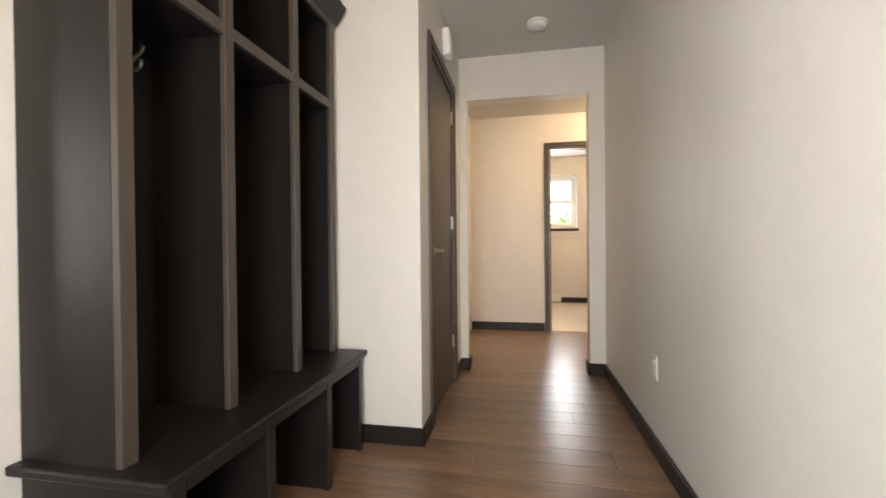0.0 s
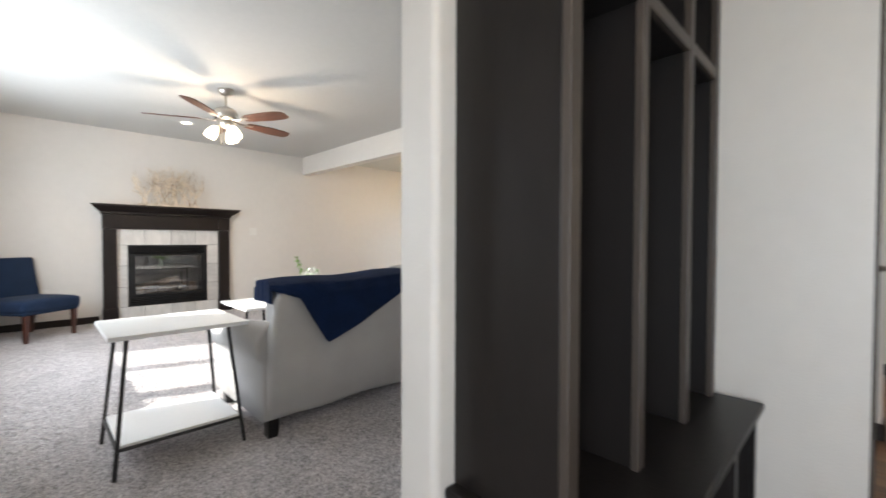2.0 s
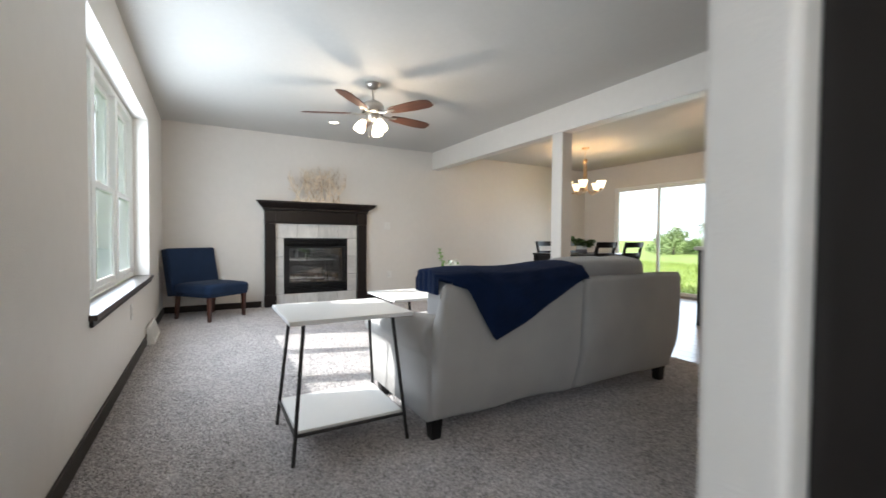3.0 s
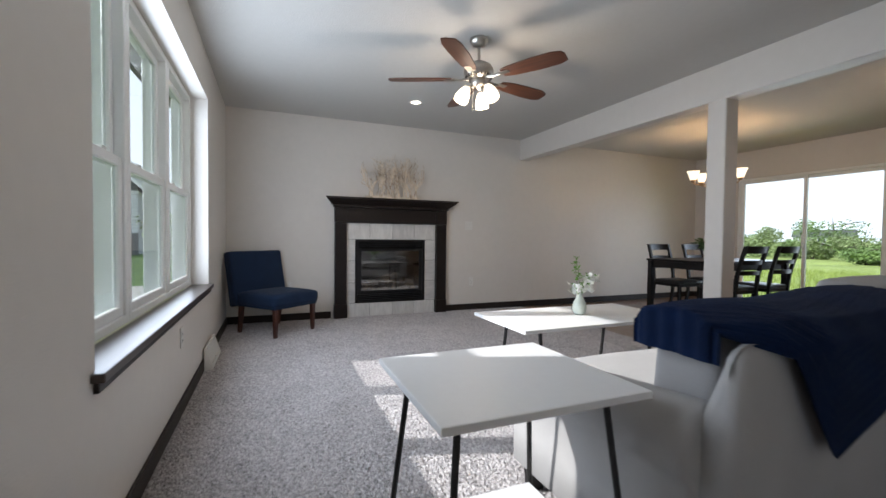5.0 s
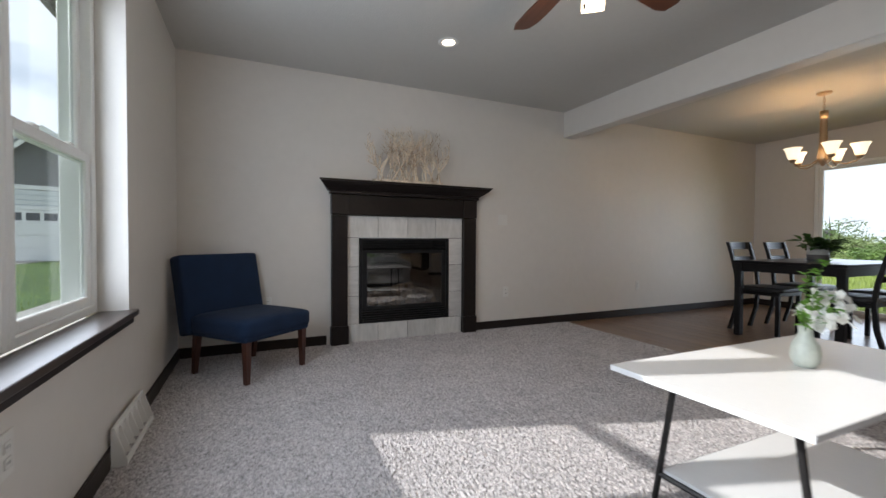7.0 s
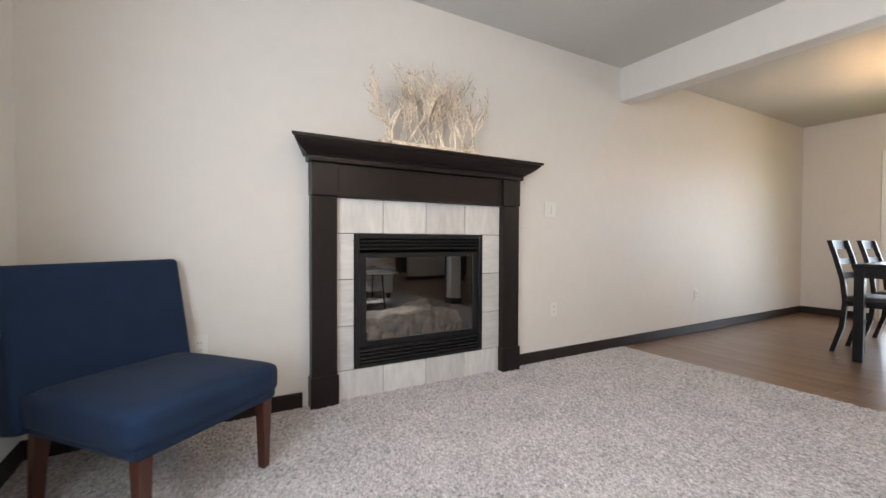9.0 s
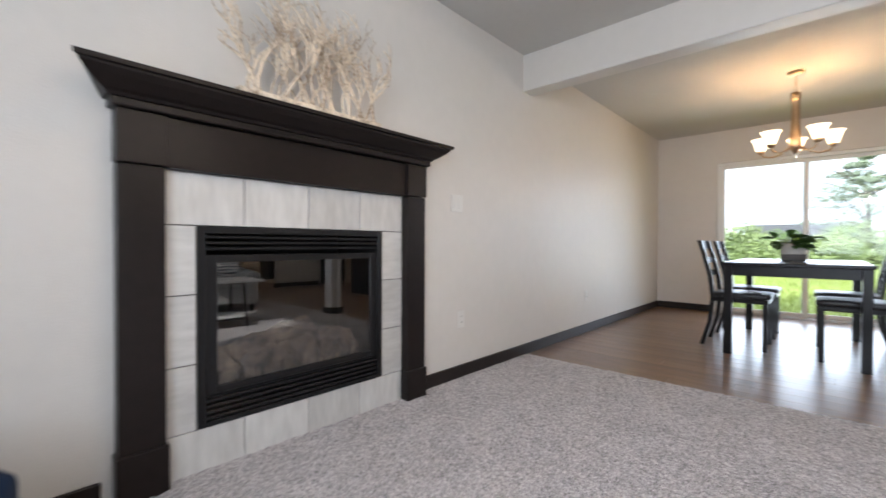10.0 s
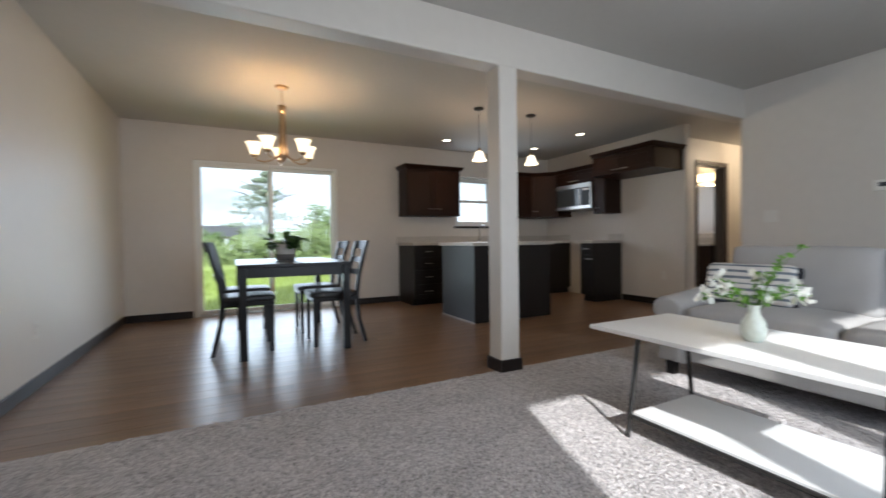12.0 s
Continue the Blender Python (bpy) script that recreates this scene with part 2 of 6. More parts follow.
# Shrub green made paler: distance haze put into the leaf colour.
M_SHRUB_HAZE = mat("hazed_shrub_leaves", (0.27, 0.33, 0.13), 0.7, vary=0.4, scale=(0.8, 7), second=(0.15, 0.21, 0.075))
# Needle green lightened to carry the haze over the far pine.
M_SHRUB2 = mat("hazed_pine_needles", (0.21, 0.25, 0.17), 0.8, vary=0.4, scale=(1, 7))
M_STRIPE = mat("cream_pillow", (0.62, 0.60, 0.57), 0.95, vary=0.06, bump=0.3, bump_scale=300)
M_STRIPED = mat("slate_stripe", (0.16, 0.18, 0.21), 0.95, vary=0.1, bump=0.3, bump_scale=300)
M_TASSEL = mat("black_tassel", (0.02, 0.02, 0.025), 0.95)


# ---- mesh helpers ----
def link(name, bm, material, parent=None, label="", smooth=False):
    me = bpy.data.meshes.new(name)
    bm.normal_update()
    bm.to_mesh(me)
    bm.free()
    if material:
        me.materials.append(material)
    if smooth:
        for p in me.polygons:
            p.use_smooth = True
    ob = new(name, me)
    if parent is not None:
        ob.parent = parent
    if label:
        ob["label"] = label
    return ob


def part(name, bm, material, parent, label="", smooth=False):
    return link(name, bm, material, parent, label, smooth)


def thing(name, label, category, group="", at=None):
    ob = new(name)
    ob.empty_display_size = 0.1
    if at is not None:
        ob.matrix_basis = at
    return tagged(ob, label, category, group)


def structure(ob, label="", category=""):
    return tagged(ob, label, category, kind="structure")


def box(x0, x1, y0, y1, z0, z1, bevel=0.0, seg=2, bm=None):
    own = bm is None
    b = bmesh.new()
    bmesh.ops.create_cube(b, size=1, matrix=Matrix.LocRotScale(((x0 + x1) / 2, (y0 + y1) / 2, (z0 + z1) / 2), None, (abs(x1 - x0), abs(y1 - y0), abs(z1 - z0))))
    if bevel:
        bmesh.ops.bevel(b, geom=b.edges[:], offset=bevel, segments=seg, profile=0.5, affect="EDGES")
    if own:
        return b
    merge(bm, b)
    return bm


def merge(bm, other, m=None):
    if m is not None:
        bmesh.ops.transform(other, matrix=m, verts=other.verts)
    me = bpy.data.meshes.new("tmp")
    other.to_mesh(me)
    other.free()
    bm.from_mesh(me)
    bpy.data.meshes.remove(me)
    return bm


def tube(points, radii, seg=8, cap=True, bm=None):
    """A tapered tube along points."""
    bm = bm or bmesh.new()
    rings = []
    pts = [Vector(p) for p in points]
    for i, p in enumerate(pts):
        d = (pts[min(i + 1, len(pts) - 1)] - pts[max(i - 1, 0)]).normalized()
        u = d.orthogonal().normalized()
        if abs(d.z) < 0.95:
            u = Vector((0, 0, 1)).cross(d).normalized()
        w = d.cross(u)
        r = radii[i] if isinstance(radii, (list, tuple)) else radii
        rings.append([bm.verts.new(p + r * (math.cos(a) * u + math.sin(a) * w)) for a in [2 * math.pi * k / seg for k in range(seg)]])
    for a, b in zip(rings, rings[1:]):
        for k in range(seg):
            bm.faces.new((a[k], a[(k + 1) % seg], b[(k + 1) % seg], b[k]))
    if cap:
        bm.faces.new(rings[0][::-1])
        bm.faces.new(rings[-1])
    return bm


def lathe(profile, seg=24, bm=None, at=(0, 0, 0)):
    """Turn a profile of (radius, z) round the z axis."""
    bm = bm or bmesh.new()
    rings = []
    for r, z in profile:
        rings.append([bm.verts.new((at[0] + r * math.cos(2 * math.pi * k / seg), at[1] + r * math.sin(2 * math.pi * k / seg), at[2] + z)) for k in range(seg)])
    for a, b in zip(rings, rings[1:]):
        for k in range(seg):
            bm.faces.new((a[k], a[(k + 1) % seg], b[(k + 1) % seg], b[k]))
    if profile[0][0] > 1e-4:
        bm.faces.new(rings[0][::-1])
    if profile[-1][0] > 1e-4:
        bm.faces.new(rings[-1])
    bmesh.ops.remove_doubles(bm, verts=bm.verts[:], dist=1e-5)
    return bm


def prism(outline, axis, lo, hi):
    """Extrude a 2D outline along an axis: axis x takes (y, z), y takes (x, z), z takes (x, y)."""
    bm = bmesh.new()
    put = {"x": lambda a, b, t: (t, a, b), "y": lambda a, b, t: (a, t, b), "z": lambda a, b, t: (a, b, t)}[axis]
    lo_v = [bm.verts.new(put(a, b, lo)) for a, b in outline]
    hi_v = [bm.verts.new(put(a, b, hi)) for a, b in outline]
    n = len(outline)
    for k in range(n):
        bm.faces.new((lo_v[k], lo_v[(k + 1) % n], hi_v[(k + 1) % n], hi_v[k]))
    bm.faces.new(lo_v[::-1])
    bm.faces.new(hi_v)
    bmesh.ops.recalc_face_normals(bm, faces=bm.faces[:])
    return bm


def cushion(x0, x1, y0, y1, z0, z1, puff=0.5, n=10, wrinkle=0.006, seed=0):
    """A stuffed cushion: a rounded block that swells in the middle."""
    bm = bmesh.new()
    bmesh.ops.create_cube(bm, size=2)
    bmesh.ops.subdivide_edges(bm, edges=bm.edges[:], cuts=n, use_grid_fill=True)
    c, h = Vector(((x0 + x1) / 2, (y0 + y1) / 2, (z0 + z1) / 2)), Vector(((x1 - x0) / 2, (y1 - y0) / 2, (z1 - z0) / 2))
    r = min(h) * puff
    for v in bm.verts:
        p = Vector((v.co.x * h.x, v.co.y * h.y, v.co.z * h.z))
        q = Vector([max(-h[i] + r, min(h[i] - r, p[i])) for i in range(3)])
        d = p - q
        if d.length > 1e-6:
            p = q + d.normalized() * r
        thin = min(range(3), key=lambda i: h[i])
        e = 1.0
        for i in range(3):
            if i != thin:
                e *= 1 - (p[i] / h[i]) ** 2 * 0.35
        p[thin] *= 0.75 + 0.4 * e
        p += Vector((1, 1, 1)) * wrinkle * noise.noise(p * 9 + Vector((seed, seed, 0)))
        v.co = c + p
    return bm


# ---- walls, ceiling, floors ----
T = 0.13


def wall(name, axis, at, thick, u0, u1, z0, z1, holes=(), material=None, label="smooth greige painted wall"):
    """A wall with openings (u0, u1, z0, z1). axis 'x': plane x = at and u is y; axis 'y': plane y = at and u is x. It grows by thick, which may be negative."""
    bm = bmesh.new()
    us = sorted({u0, u1, *[h[0] for h in holes], *[h[1] for h in holes]})
    zs = sorted({z0, z1, *[h[2] for h in holes], *[h[3] for h in holes]})
    solid = lambda i, j: 0 <= i < len(us) - 1 and 0 <= j < len(zs) - 1 and not any(h[0] < (us[i] + us[i + 1]) / 2 < h[1] and h[2] < (zs[j] + zs[j + 1]) / 2 < h[3] for h in holes)
    cache = {}

    def v(i, j, k):
        key = (i, j, k)
        if key not in cache:
            w = at + (thick if k else 0)
            cache[key] = bm.verts.new((w, us[i], zs[j]) if axis == "x" else (us[i], w, zs[j]))
        return cache[key]
    for i in range(len(us) - 1):
        for j in range(len(zs) - 1):
            if not solid(i, j):
                continue
            bm.faces.new((v(i, j, 0), v(i + 1, j, 0), v(i + 1, j + 1, 0), v(i, j + 1, 0)))
            bm.faces.new((v(i, j, 1), v(i, j + 1, 1), v(i + 1, j + 1, 1), v(i + 1, j, 1)))
            for di, dj, a, b in ((-1, 0, (i, j), (i, j + 1)), (1, 0, (i + 1, j), (i + 1, j + 1)), (0, -1, (i, j), (i + 1, j)), (0, 1, (i, j + 1), (i + 1, j + 1))):
                if not solid(i + di, j + dj):
                    bm.faces.new((v(*a, 0), v(*a, 1), v(*b, 1), v(*b, 0)))
    bmesh.ops.recalc_face_normals(bm, faces=bm.faces[:])
    ob = structure(link(name, bm, material or M_WALL), label, "wall")
    return ob


wall("wall_window", "y", WY0, -0.17, WX - T, HX + T, -0.02, CEIL, [WIN, ENTRY])
wall("wall_fireplace", "x", WX, -T, WY0, WY1, -0.02, CEIL, [(0.956, 1.880, 0.174, 0.981)])
wall("wall_patio", "y", WY1, 0.15, WX - T, FRX + 0.10, -0.02, CEIL, [PATIO, KWIN])
wall("wall_hall_side", "x", HX, T, WY0, 3.38, -0.02, CEIL)
wall("wall_corridor_south", "y", 3.38, -T, HX + 0.001, 2.1, -0.02, CEIL)
wall("wall_corridor_end", "x", 2.1, T, 3.25, HALL_Y, -0.02, CEIL)
BDOOR = (0.295, 1.02, -0.02, 2.075)
wall("wall_bath_door", "y", HALL_Y, 0.11, FRX + 0.10, 2.1, -0.02, CEIL, [BDOOR])
wall("wall_refrigerator", "x", FRX, 0.10, 4.41, WY1, -0.02, CEIL)
wall("wall_closet_front", "y", 1.968, 0.10, -1.205, -0.494, -0.02, CEIL)
CDOOR = (2.215, 2.955, -0.02, 2.075)
wall("wall_closet_side", "x", -0.494, -0.10, 2.068, 3.26, -0.02, CEIL, [CDOOR])
wall("wall_closet_back", "y", 3.41, -0.12, -1.205, -0.494, -0.02, CEIL)
wall("wall_header", "y", 3.26, 0.12, -0.494, HX, -0.02, CEIL, [(-0.432, 0.485, -0.02, 2.122)])
wall("wall_bath_west", "x", -0.10, -0.10, HALL_Y + 0.11, BATH_Y, -0.02, CEIL)
wall("wall_bath_east", "x", 1.85, 0.10, HALL_Y + 0.11, BATH_Y, -0.02, CEIL)
wall("wall_bath_far", "y", BATH_Y, 0.15, -0.20, 1.95, -0.02, CEIL, [BWIN])
b = box(PX, -1.205, 0.725, 3.41, -0.02, CEIL)
bmesh.ops.bevel(b, geom=[e for e in b.edges if abs(e.verts[0].co.z - e.verts[1].co.z) > 1], offset=0.02, segments=4, profile=0.5, affect="EDGES")
structure(link("wall_partition", b, M_WALL), "greige partition wall with rounded end corners", "wall")
b = box(-0.535, -0.4935, 1.9675, 2.02, -0.019, CEIL - 0.001)
bmesh.ops.bevel(b, geom=[e for e in b.edges if abs(e.verts[0].co.z - e.verts[1].co.z) > 1], offset=0.012, segments=4, profile=0.5, affect="EDGES")
structure(link("trim_bullnose", b, M_WALL), "rounded plaster corner bead of the closet", "trim")

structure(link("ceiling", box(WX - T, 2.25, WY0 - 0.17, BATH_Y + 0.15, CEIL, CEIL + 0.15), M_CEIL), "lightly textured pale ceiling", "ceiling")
b = box(WX + 0.001, PX + 0.10, BEAM_Y, BEAM_Y + 0.155, BEAM_Z, CEIL - 0.001)
bmesh.ops.bevel(b, geom=[e for e in b.edges if abs(e.verts[0].co.x - e.verts[1].co.x) > 1 and e.verts[0].co.z < 2.2], offset=0.012, segments=3, profile=0.5, affect="EDGES")
structure(link("beam", b, M_WALL), "painted dropped beam between living and dining areas", "beam")

CX0, CX1 = -4.405, -4.246
col = thing("column", "square greige painted column with dark base", "column", at=pose((CX0 + CX1) / 2, BEAM_Y + 0.078, 0))
col["kind"] = "structure"
w = (CX1 - CX0) / 2
b = box(-w, w, -w, w, 0, BEAM_Z)
bmesh.ops.bevel(b, geom=[e for e in b.edges if abs(e.verts[0].co.z - e.verts[1].co.z) > 1], offset=0.014, segments=4, profile=0.5, affect="EDGES")
part("shaft", b, M_WALL, col, smooth=False)
part("base_board", box(-w - 0.013, w + 0.013, -w - 0.013, w + 0.013, 0, 0.09, 0.004), M_TRIM, col, "dark stained base board")


def baseboard(x0, x1, y0, y1, h=0.09):
    structure(link("baseboard", box(x0, x1, y0, y1, 0, h, 0.004, 1), M_TRIM), "dark espresso stained baseboard", "baseboard")


BT = 0.014
baseboard(WX, WX + BT, WY0, 0.66)
baseboard(WX, WX + BT, 2.20, WY1)
baseboard(WX + BT, PX - 0.3, WY0, WY0 + BT)
baseboard(PX - 0.3, ENTRY[0] - 0.06, WY0, WY0 + BT)
baseboard(ENTRY[1] + 0.06, HX - BT, WY0, WY0 + BT)
baseboard(WX + BT, PATIO[0] - 0.03, WY1 - BT, WY1)
baseboard(PATIO[1] + 0.03, -3.735, WY1 - BT, WY1)
baseboard(PX - BT, PX, 0.76, 3.41)
baseboard(-1.17, -0.494, 1.968 - BT, 1.968)
baseboard(-0.494, -0.494 + BT, 1.968 - BT, 2.15)
baseboard(-0.494, -0.494 + BT, 3.02, 3.26)
baseboard(-0.494, -0.432, 3.26 - BT, 3.26)
baseboard(-0.432, -0.432 + BT, 3.26 - BT, 3.38)
baseboard(HX - BT, HX, WY0 + BT, 3.26)
baseboard(0.485, HX - BT, 3.26 - BT, 3.26)
baseboard(0.485 - BT, 0.485, 3.26 - BT, 3.38)
baseboard(FRX + 0.1, 0.232, HALL_Y - BT, HALL_Y)
baseboard(1.085, 2.1, HALL_Y - BT, HALL_Y)
baseboard(FRX - BT, FRX, 4.41, 5.40)
baseboard(FRX - BT, FRX + 0.1 + BT, 4.41 - BT, 4.41)
baseboard(-1.338, -0.494, 3.41, 3.41 + BT)
baseboard(-0.10, 1.85, BATH_Y - BT, BATH_Y)

# sub-floors; the planks lie on them
structure(link("floor", box(WX, 2.1, CARPET_Y, WY1, -0.04, -0.006), M_SUBFLOOR), "dark walnut plank floor of dining area and kitchen", "floor")
floor_main = bpy.data.objects["floor"]
floor_hall = structure(link("floor_hall", box(-1.27, HX, WY0, CARPET_Y, -0.04, -0.006), M_SUBFLOOR), "brown wood plank floor of the hall", "floor")
structure(link("floor_bath", box(-0.10, 1.85, HALL_Y + 0.005, BATH_Y, -0.04, 0.004), M_BATHFL), "pale vinyl bathroom floor", "floor")


def carpet():
    """Cut pile: a fine sheet with small uneven tufts."""
    bm = bmesh.new()
    nx, ny = 840, 560
    x0, x1, y0, y1 = WX, -1.27, WY0, CARPET_Y
    rows = []
    for j in range(ny + 1):
        row = []
        for i in range(nx + 1):
            x, y = x0 + (x1 - x0) * i / nx, y0 + (y1 - y0) * j / ny
            edge = 0.0 if i in (0, nx) or j in (0, ny) else random.uniform(-0.004, 0.004)
            row.append((x + edge, y + edge * 0.7, 0.006 + random.uniform(-0.0046, 0.0046) + 0.002 * noise.noise((x * 4, y * 4, 0))))
        rows.append(row)
    verts = [v for r in rows for v in r]
    k = nx + 1
    faces = [(j * k + i, j * k + i + 1, (j + 1) * k + i + 1, (j + 1) * k + i) for j in range(ny) for i in range(nx)]
    me = bpy.data.meshes.new("carpet")
    me.from_pydata(verts, [], faces)
    me.materials.append(M_CARPET)
    structure(new("carpet", me), "speckled greige cut-pile carpet", "carpet")


carpet()


# ---- windows and doors ----
def sash_unit(parent, x0, x1, z0, z1, y, out, rails=True, deep=0.075, meet=0.01):
    """A double-hung unit in a wall along x; out: the way outdoors (-1 or 1)."""
    f = 0.038
    bm = bmesh.new()
    for a in ((x0, x0 + f, z0, z1), (x1 - f, x1, z0, z1)):
        box(a[0], a[1], y, y + out * deep, a[2], a[3], 0.004, 1, bm)
    for a in ((z0, z0 + f), (z1 - f, z1)):
        box(x0 + f, x1 - f, y, y + out * deep, a[0], a[1], 0.004, 1, bm)
    part("window_frame", bm, M_VINYL, parent)
    zm = (z0 + z1) / 2 + meet
    for lo, hi, d, nm in ((z0 + f, zm + 0.02, 0.012, "lower_sash"), (zm - 0.02, z1 - f, 0.042, "upper_sash")):
        s = 0.042
        bm = bmesh.new()
        ya, yb = y + out * d, y + out * (d + 0.028)
        for a, c in ((x0 + f, x0 + f + s), (x1 - f - s, x1 - f)):
            box(a, c, ya, yb, lo, hi, 0.004, 1, bm)
        for a, c in ((lo, lo + s), (hi - s, hi)):
            box(x0 + f + s, x1 - f - s, ya, yb, a, c, 0.004, 1, bm)
        sash = part(nm, bm, M_VINYL, parent)
        g = part("pane", box(x0 + f + s - 0.004, x1 - f - s + 0.004, (ya + yb) / 2 - 0.002, (ya + yb) / 2 + 0.002, lo + s - 0.004, hi - s + 0.004), M_GLASS, sash)
        g.visible_shadow = False
    if rails:
        for k in (0.3, 0.7):
            xm = x0 + (x1 - x0) * k
            part("sash_lock", box(xm - 0.025, xm + 0.025, y + out * 0.012, y + out * 0.036, zm + 0.02, zm + 0.034, 0.004, 1), M_VINYL, parent)


win = thing("window_1", "white vinyl triple double-hung window in a drywall opening", "window")
win["kind"] = "structure"
wx0, wx1, wz0, wz1 = WIN
step = (wx1 - wx0) / 3
for k in range(3):
    sash_unit(win, wx0 + k * step + 0.002, wx0 + (k + 1) * step - 0.002, wz0 + 0.03, wz1 - 0.002, WY0 - 0.122, -1, deep=0.125, meet=-0.030)
sill = structure(link("window_sill", box(wx0 - 0.035, wx1 + 0.035, WY0 - 0.120, WY0 + 0.035, wz0 - 0.001, wz0 + 0.028, 0.005), M_SILL), "dark stained wooden window sill with a glossy finish", "window sill")
part("apron", box(wx0 - 0.02, wx1 + 0.02, WY0 + 0.001, WY0 + 0.016, wz0 - 0.035, wz0 - 0.001, 0.003), M_TRIM, sill)

kw = thing("window_2", "white kitchen window above the sink counter", "window")
kw["kind"] = "structure"
sash_unit(kw, KWIN[0] + 0.002, KWIN[1] - 0.002, KWIN[2] + 0.022, KWIN[3] - 0.002, WY1 + 0.06, 1)
structure(link("window_sill", box(KWIN[0] - 0.03, KWIN[1] + 0.03, WY1 - 0.03, WY1 + 0.058, KWIN[2] - 0.015, KWIN[2] + 0.02, 0.004), M_TRIM), "dark stained kitchen window sill", "window sill")
bw = thing("window_3", "white bathroom window with a dark sill", "window")
bw["kind"] = "structure"
sash_unit(bw, BWIN[0] + 0.002, BWIN[1] - 0.002, BWIN[2] + 0.022, BWIN[3] - 0.002, BATH_Y + 0.06, 1)
structure(link("window_sill", box(BWIN[0] - 0.03, BWIN[1] + 0.03, BATH_Y - 0.03, BATH_Y + 0.058, BWIN[2] - 0.02, BWIN[2] + 0.02, 0.004), M_TRIM), "dark stained bathroom window sill", "window sill")


def patio_door():
    d = thing("door_1", "white sliding patio door with two tall glass panels", "patio door")
    d["kind"] = "structure"
    x0, x1, z1 = PATIO[0] + 0.002, PATIO[1] - 0.002, PATIO[3] - 0.002
    bm = bmesh.new()
    for a in ((x0, x0 + 0.04), (x1 - 0.04, x1)):
        box(a[0], a[1], WY1 + 0.005, WY1 + 0.13, 0, z1, 0.004, 1, bm)
    box(x0 + 0.04, x1 - 0.04, WY1 + 0.005, WY1 + 0.13, z1 - 0.04, z1, 0.004, 1, bm)
    part("door_frame", bm, M_VINYL, d)
    part("threshold", box(x0 + 0.04, x1 - 0.04, WY1 + 0.005, WY1 + 0.13, 0, 0.035, 0.004, 1), M_STEEL, d, "metal sliding track")
    xm = (x0 + x1) / 2
    for a, c, y in ((x0 + 0.04, xm + 0.03, WY1 + 0.03), (xm - 0.03, x1 - 0.04, WY1 + 0.075)):
        s = 0.042
        bm = bmesh.new()
        box(a, a + s, y, y + 0.035, 0.035, z1 - 0.04, 0.004, 1, bm)
        box(c - s, c, y, y + 0.035, 0.035, z1 - 0.04, 0.004, 1, bm)
        box(a + s, c - s, y, y + 0.035, 0.035, 0.035 + s, 0.004, 1, bm)
        box(a + s, c - s, y, y + 0.035, z1 - 0.04 - s, z1 - 0.04, 0.004, 1, bm)
        p = part("sliding_panel", bm, M_VINYL, d)
        g = part("pane", box(a + s - 0.005, c - s + 0.005, y + 0.014, y + 0.019, 0.03 + s, z1 - 0.035 - s), M_GLASS, p)
        g.visible_shadow = False
    part("pull_handle", box(xm - 0.012, xm + 0.012, WY1 + 0.008, WY1 + 0.03, 0.92, 1.12, 0.006), M_VINYL, d)


patio_door()


def casing(parent, axis, at, out, u0, u1, top, w=0.058, t=0.016):
    """Flat dark casing round a door opening, as a three-piece frame."""
    bm = bmesh.new()
    for a, c, z0, z1 in ((u0 - w, u0 - 0.004, 0, top + w), (u1 + 0.004, u1 + w, 0, top + w), (u0 - 0.004, u1 + 0.004, top + 0.004, top + w)):
        lo, hi = sorted((at, at + out * t))
        if axis == "x":
            box(lo, hi, a, c, z0, z1, 0.003, 1, bm)
        else:
            box(a, c, lo, hi, z0, z1, 0.003, 1, bm)
    part("casing", bm, M_DOOR, parent)


def lever(parent, m):
    """Lever handle with round rose; local: x along the door, y out of it."""
    h = bmesh.new()
    rose = lathe([(0.0, 0), (0.030, 0), (0.030, 0.008), (0.012, 0.012), (0.011, 0.045), (0.0, 0.045)], 20)
    merge(h, rose, Matrix.Rotation(radians(-90), 4, "X"))
    tube([(0, 0.042, 0), (0.03, 0.046, 0.0), (0.08, 0.044, -0.003), (0.115, 0.040, -0.004)], [0.010, 0.009, 0.008, 0.007], 10, True, h)
    ob = part("door_handle", h, M_NICKEL, parent, "brushed nickel lever handle", True)
    ob.matrix_basis = m


cd = thing("door_2", "closed dark stained flush closet door with lever handle", "door")
cd["kind"] = "structure"
casing(cd, "x", -0.494, 1, CDOOR[0], CDOOR[1], CDOOR[3])
bm = bmesh.new()
box(-0.594, -0.494, CDOOR[0] - 0.0, CDOOR[0] + 0.012, 0, CDOOR[3], 0, 1, bm)
box(-0.594, -0.494, CDOOR[1] - 0.012, CDOOR[1], 0, CDOOR[3], 0, 1, bm)
box(-0.594, -0.494, CDOOR[0] + 0.012, CDOOR[1] - 0.012, CDOOR[3] - 0.012, CDOOR[3], 0, 1, bm)
part("jamb", bm, M_DOOR, cd)
part("door_leaf", box(-0.545, -0.507, CDOOR[0] + 0.015, CDOOR[1] - 0.015, 0.012, CDOOR[3] - 0.015, 0.002), M_DOOR, cd)
lever(cd, pose(-0.507, CDOOR[0] + 0.08, 0.955) @ Matrix(((0, 1, 0, 0), (1, 0, 0, 0), (0, 0, 1, 0), (0, 0, 0, 1))))
for z in (0.25, 1.10, 1.85):
    part("hinge", box(-0.509, -0.494, CDOOR[1] - 0.018, CDOOR[1] + 0.002, z, z + 0.09, 0.002), M_NICKEL, cd)

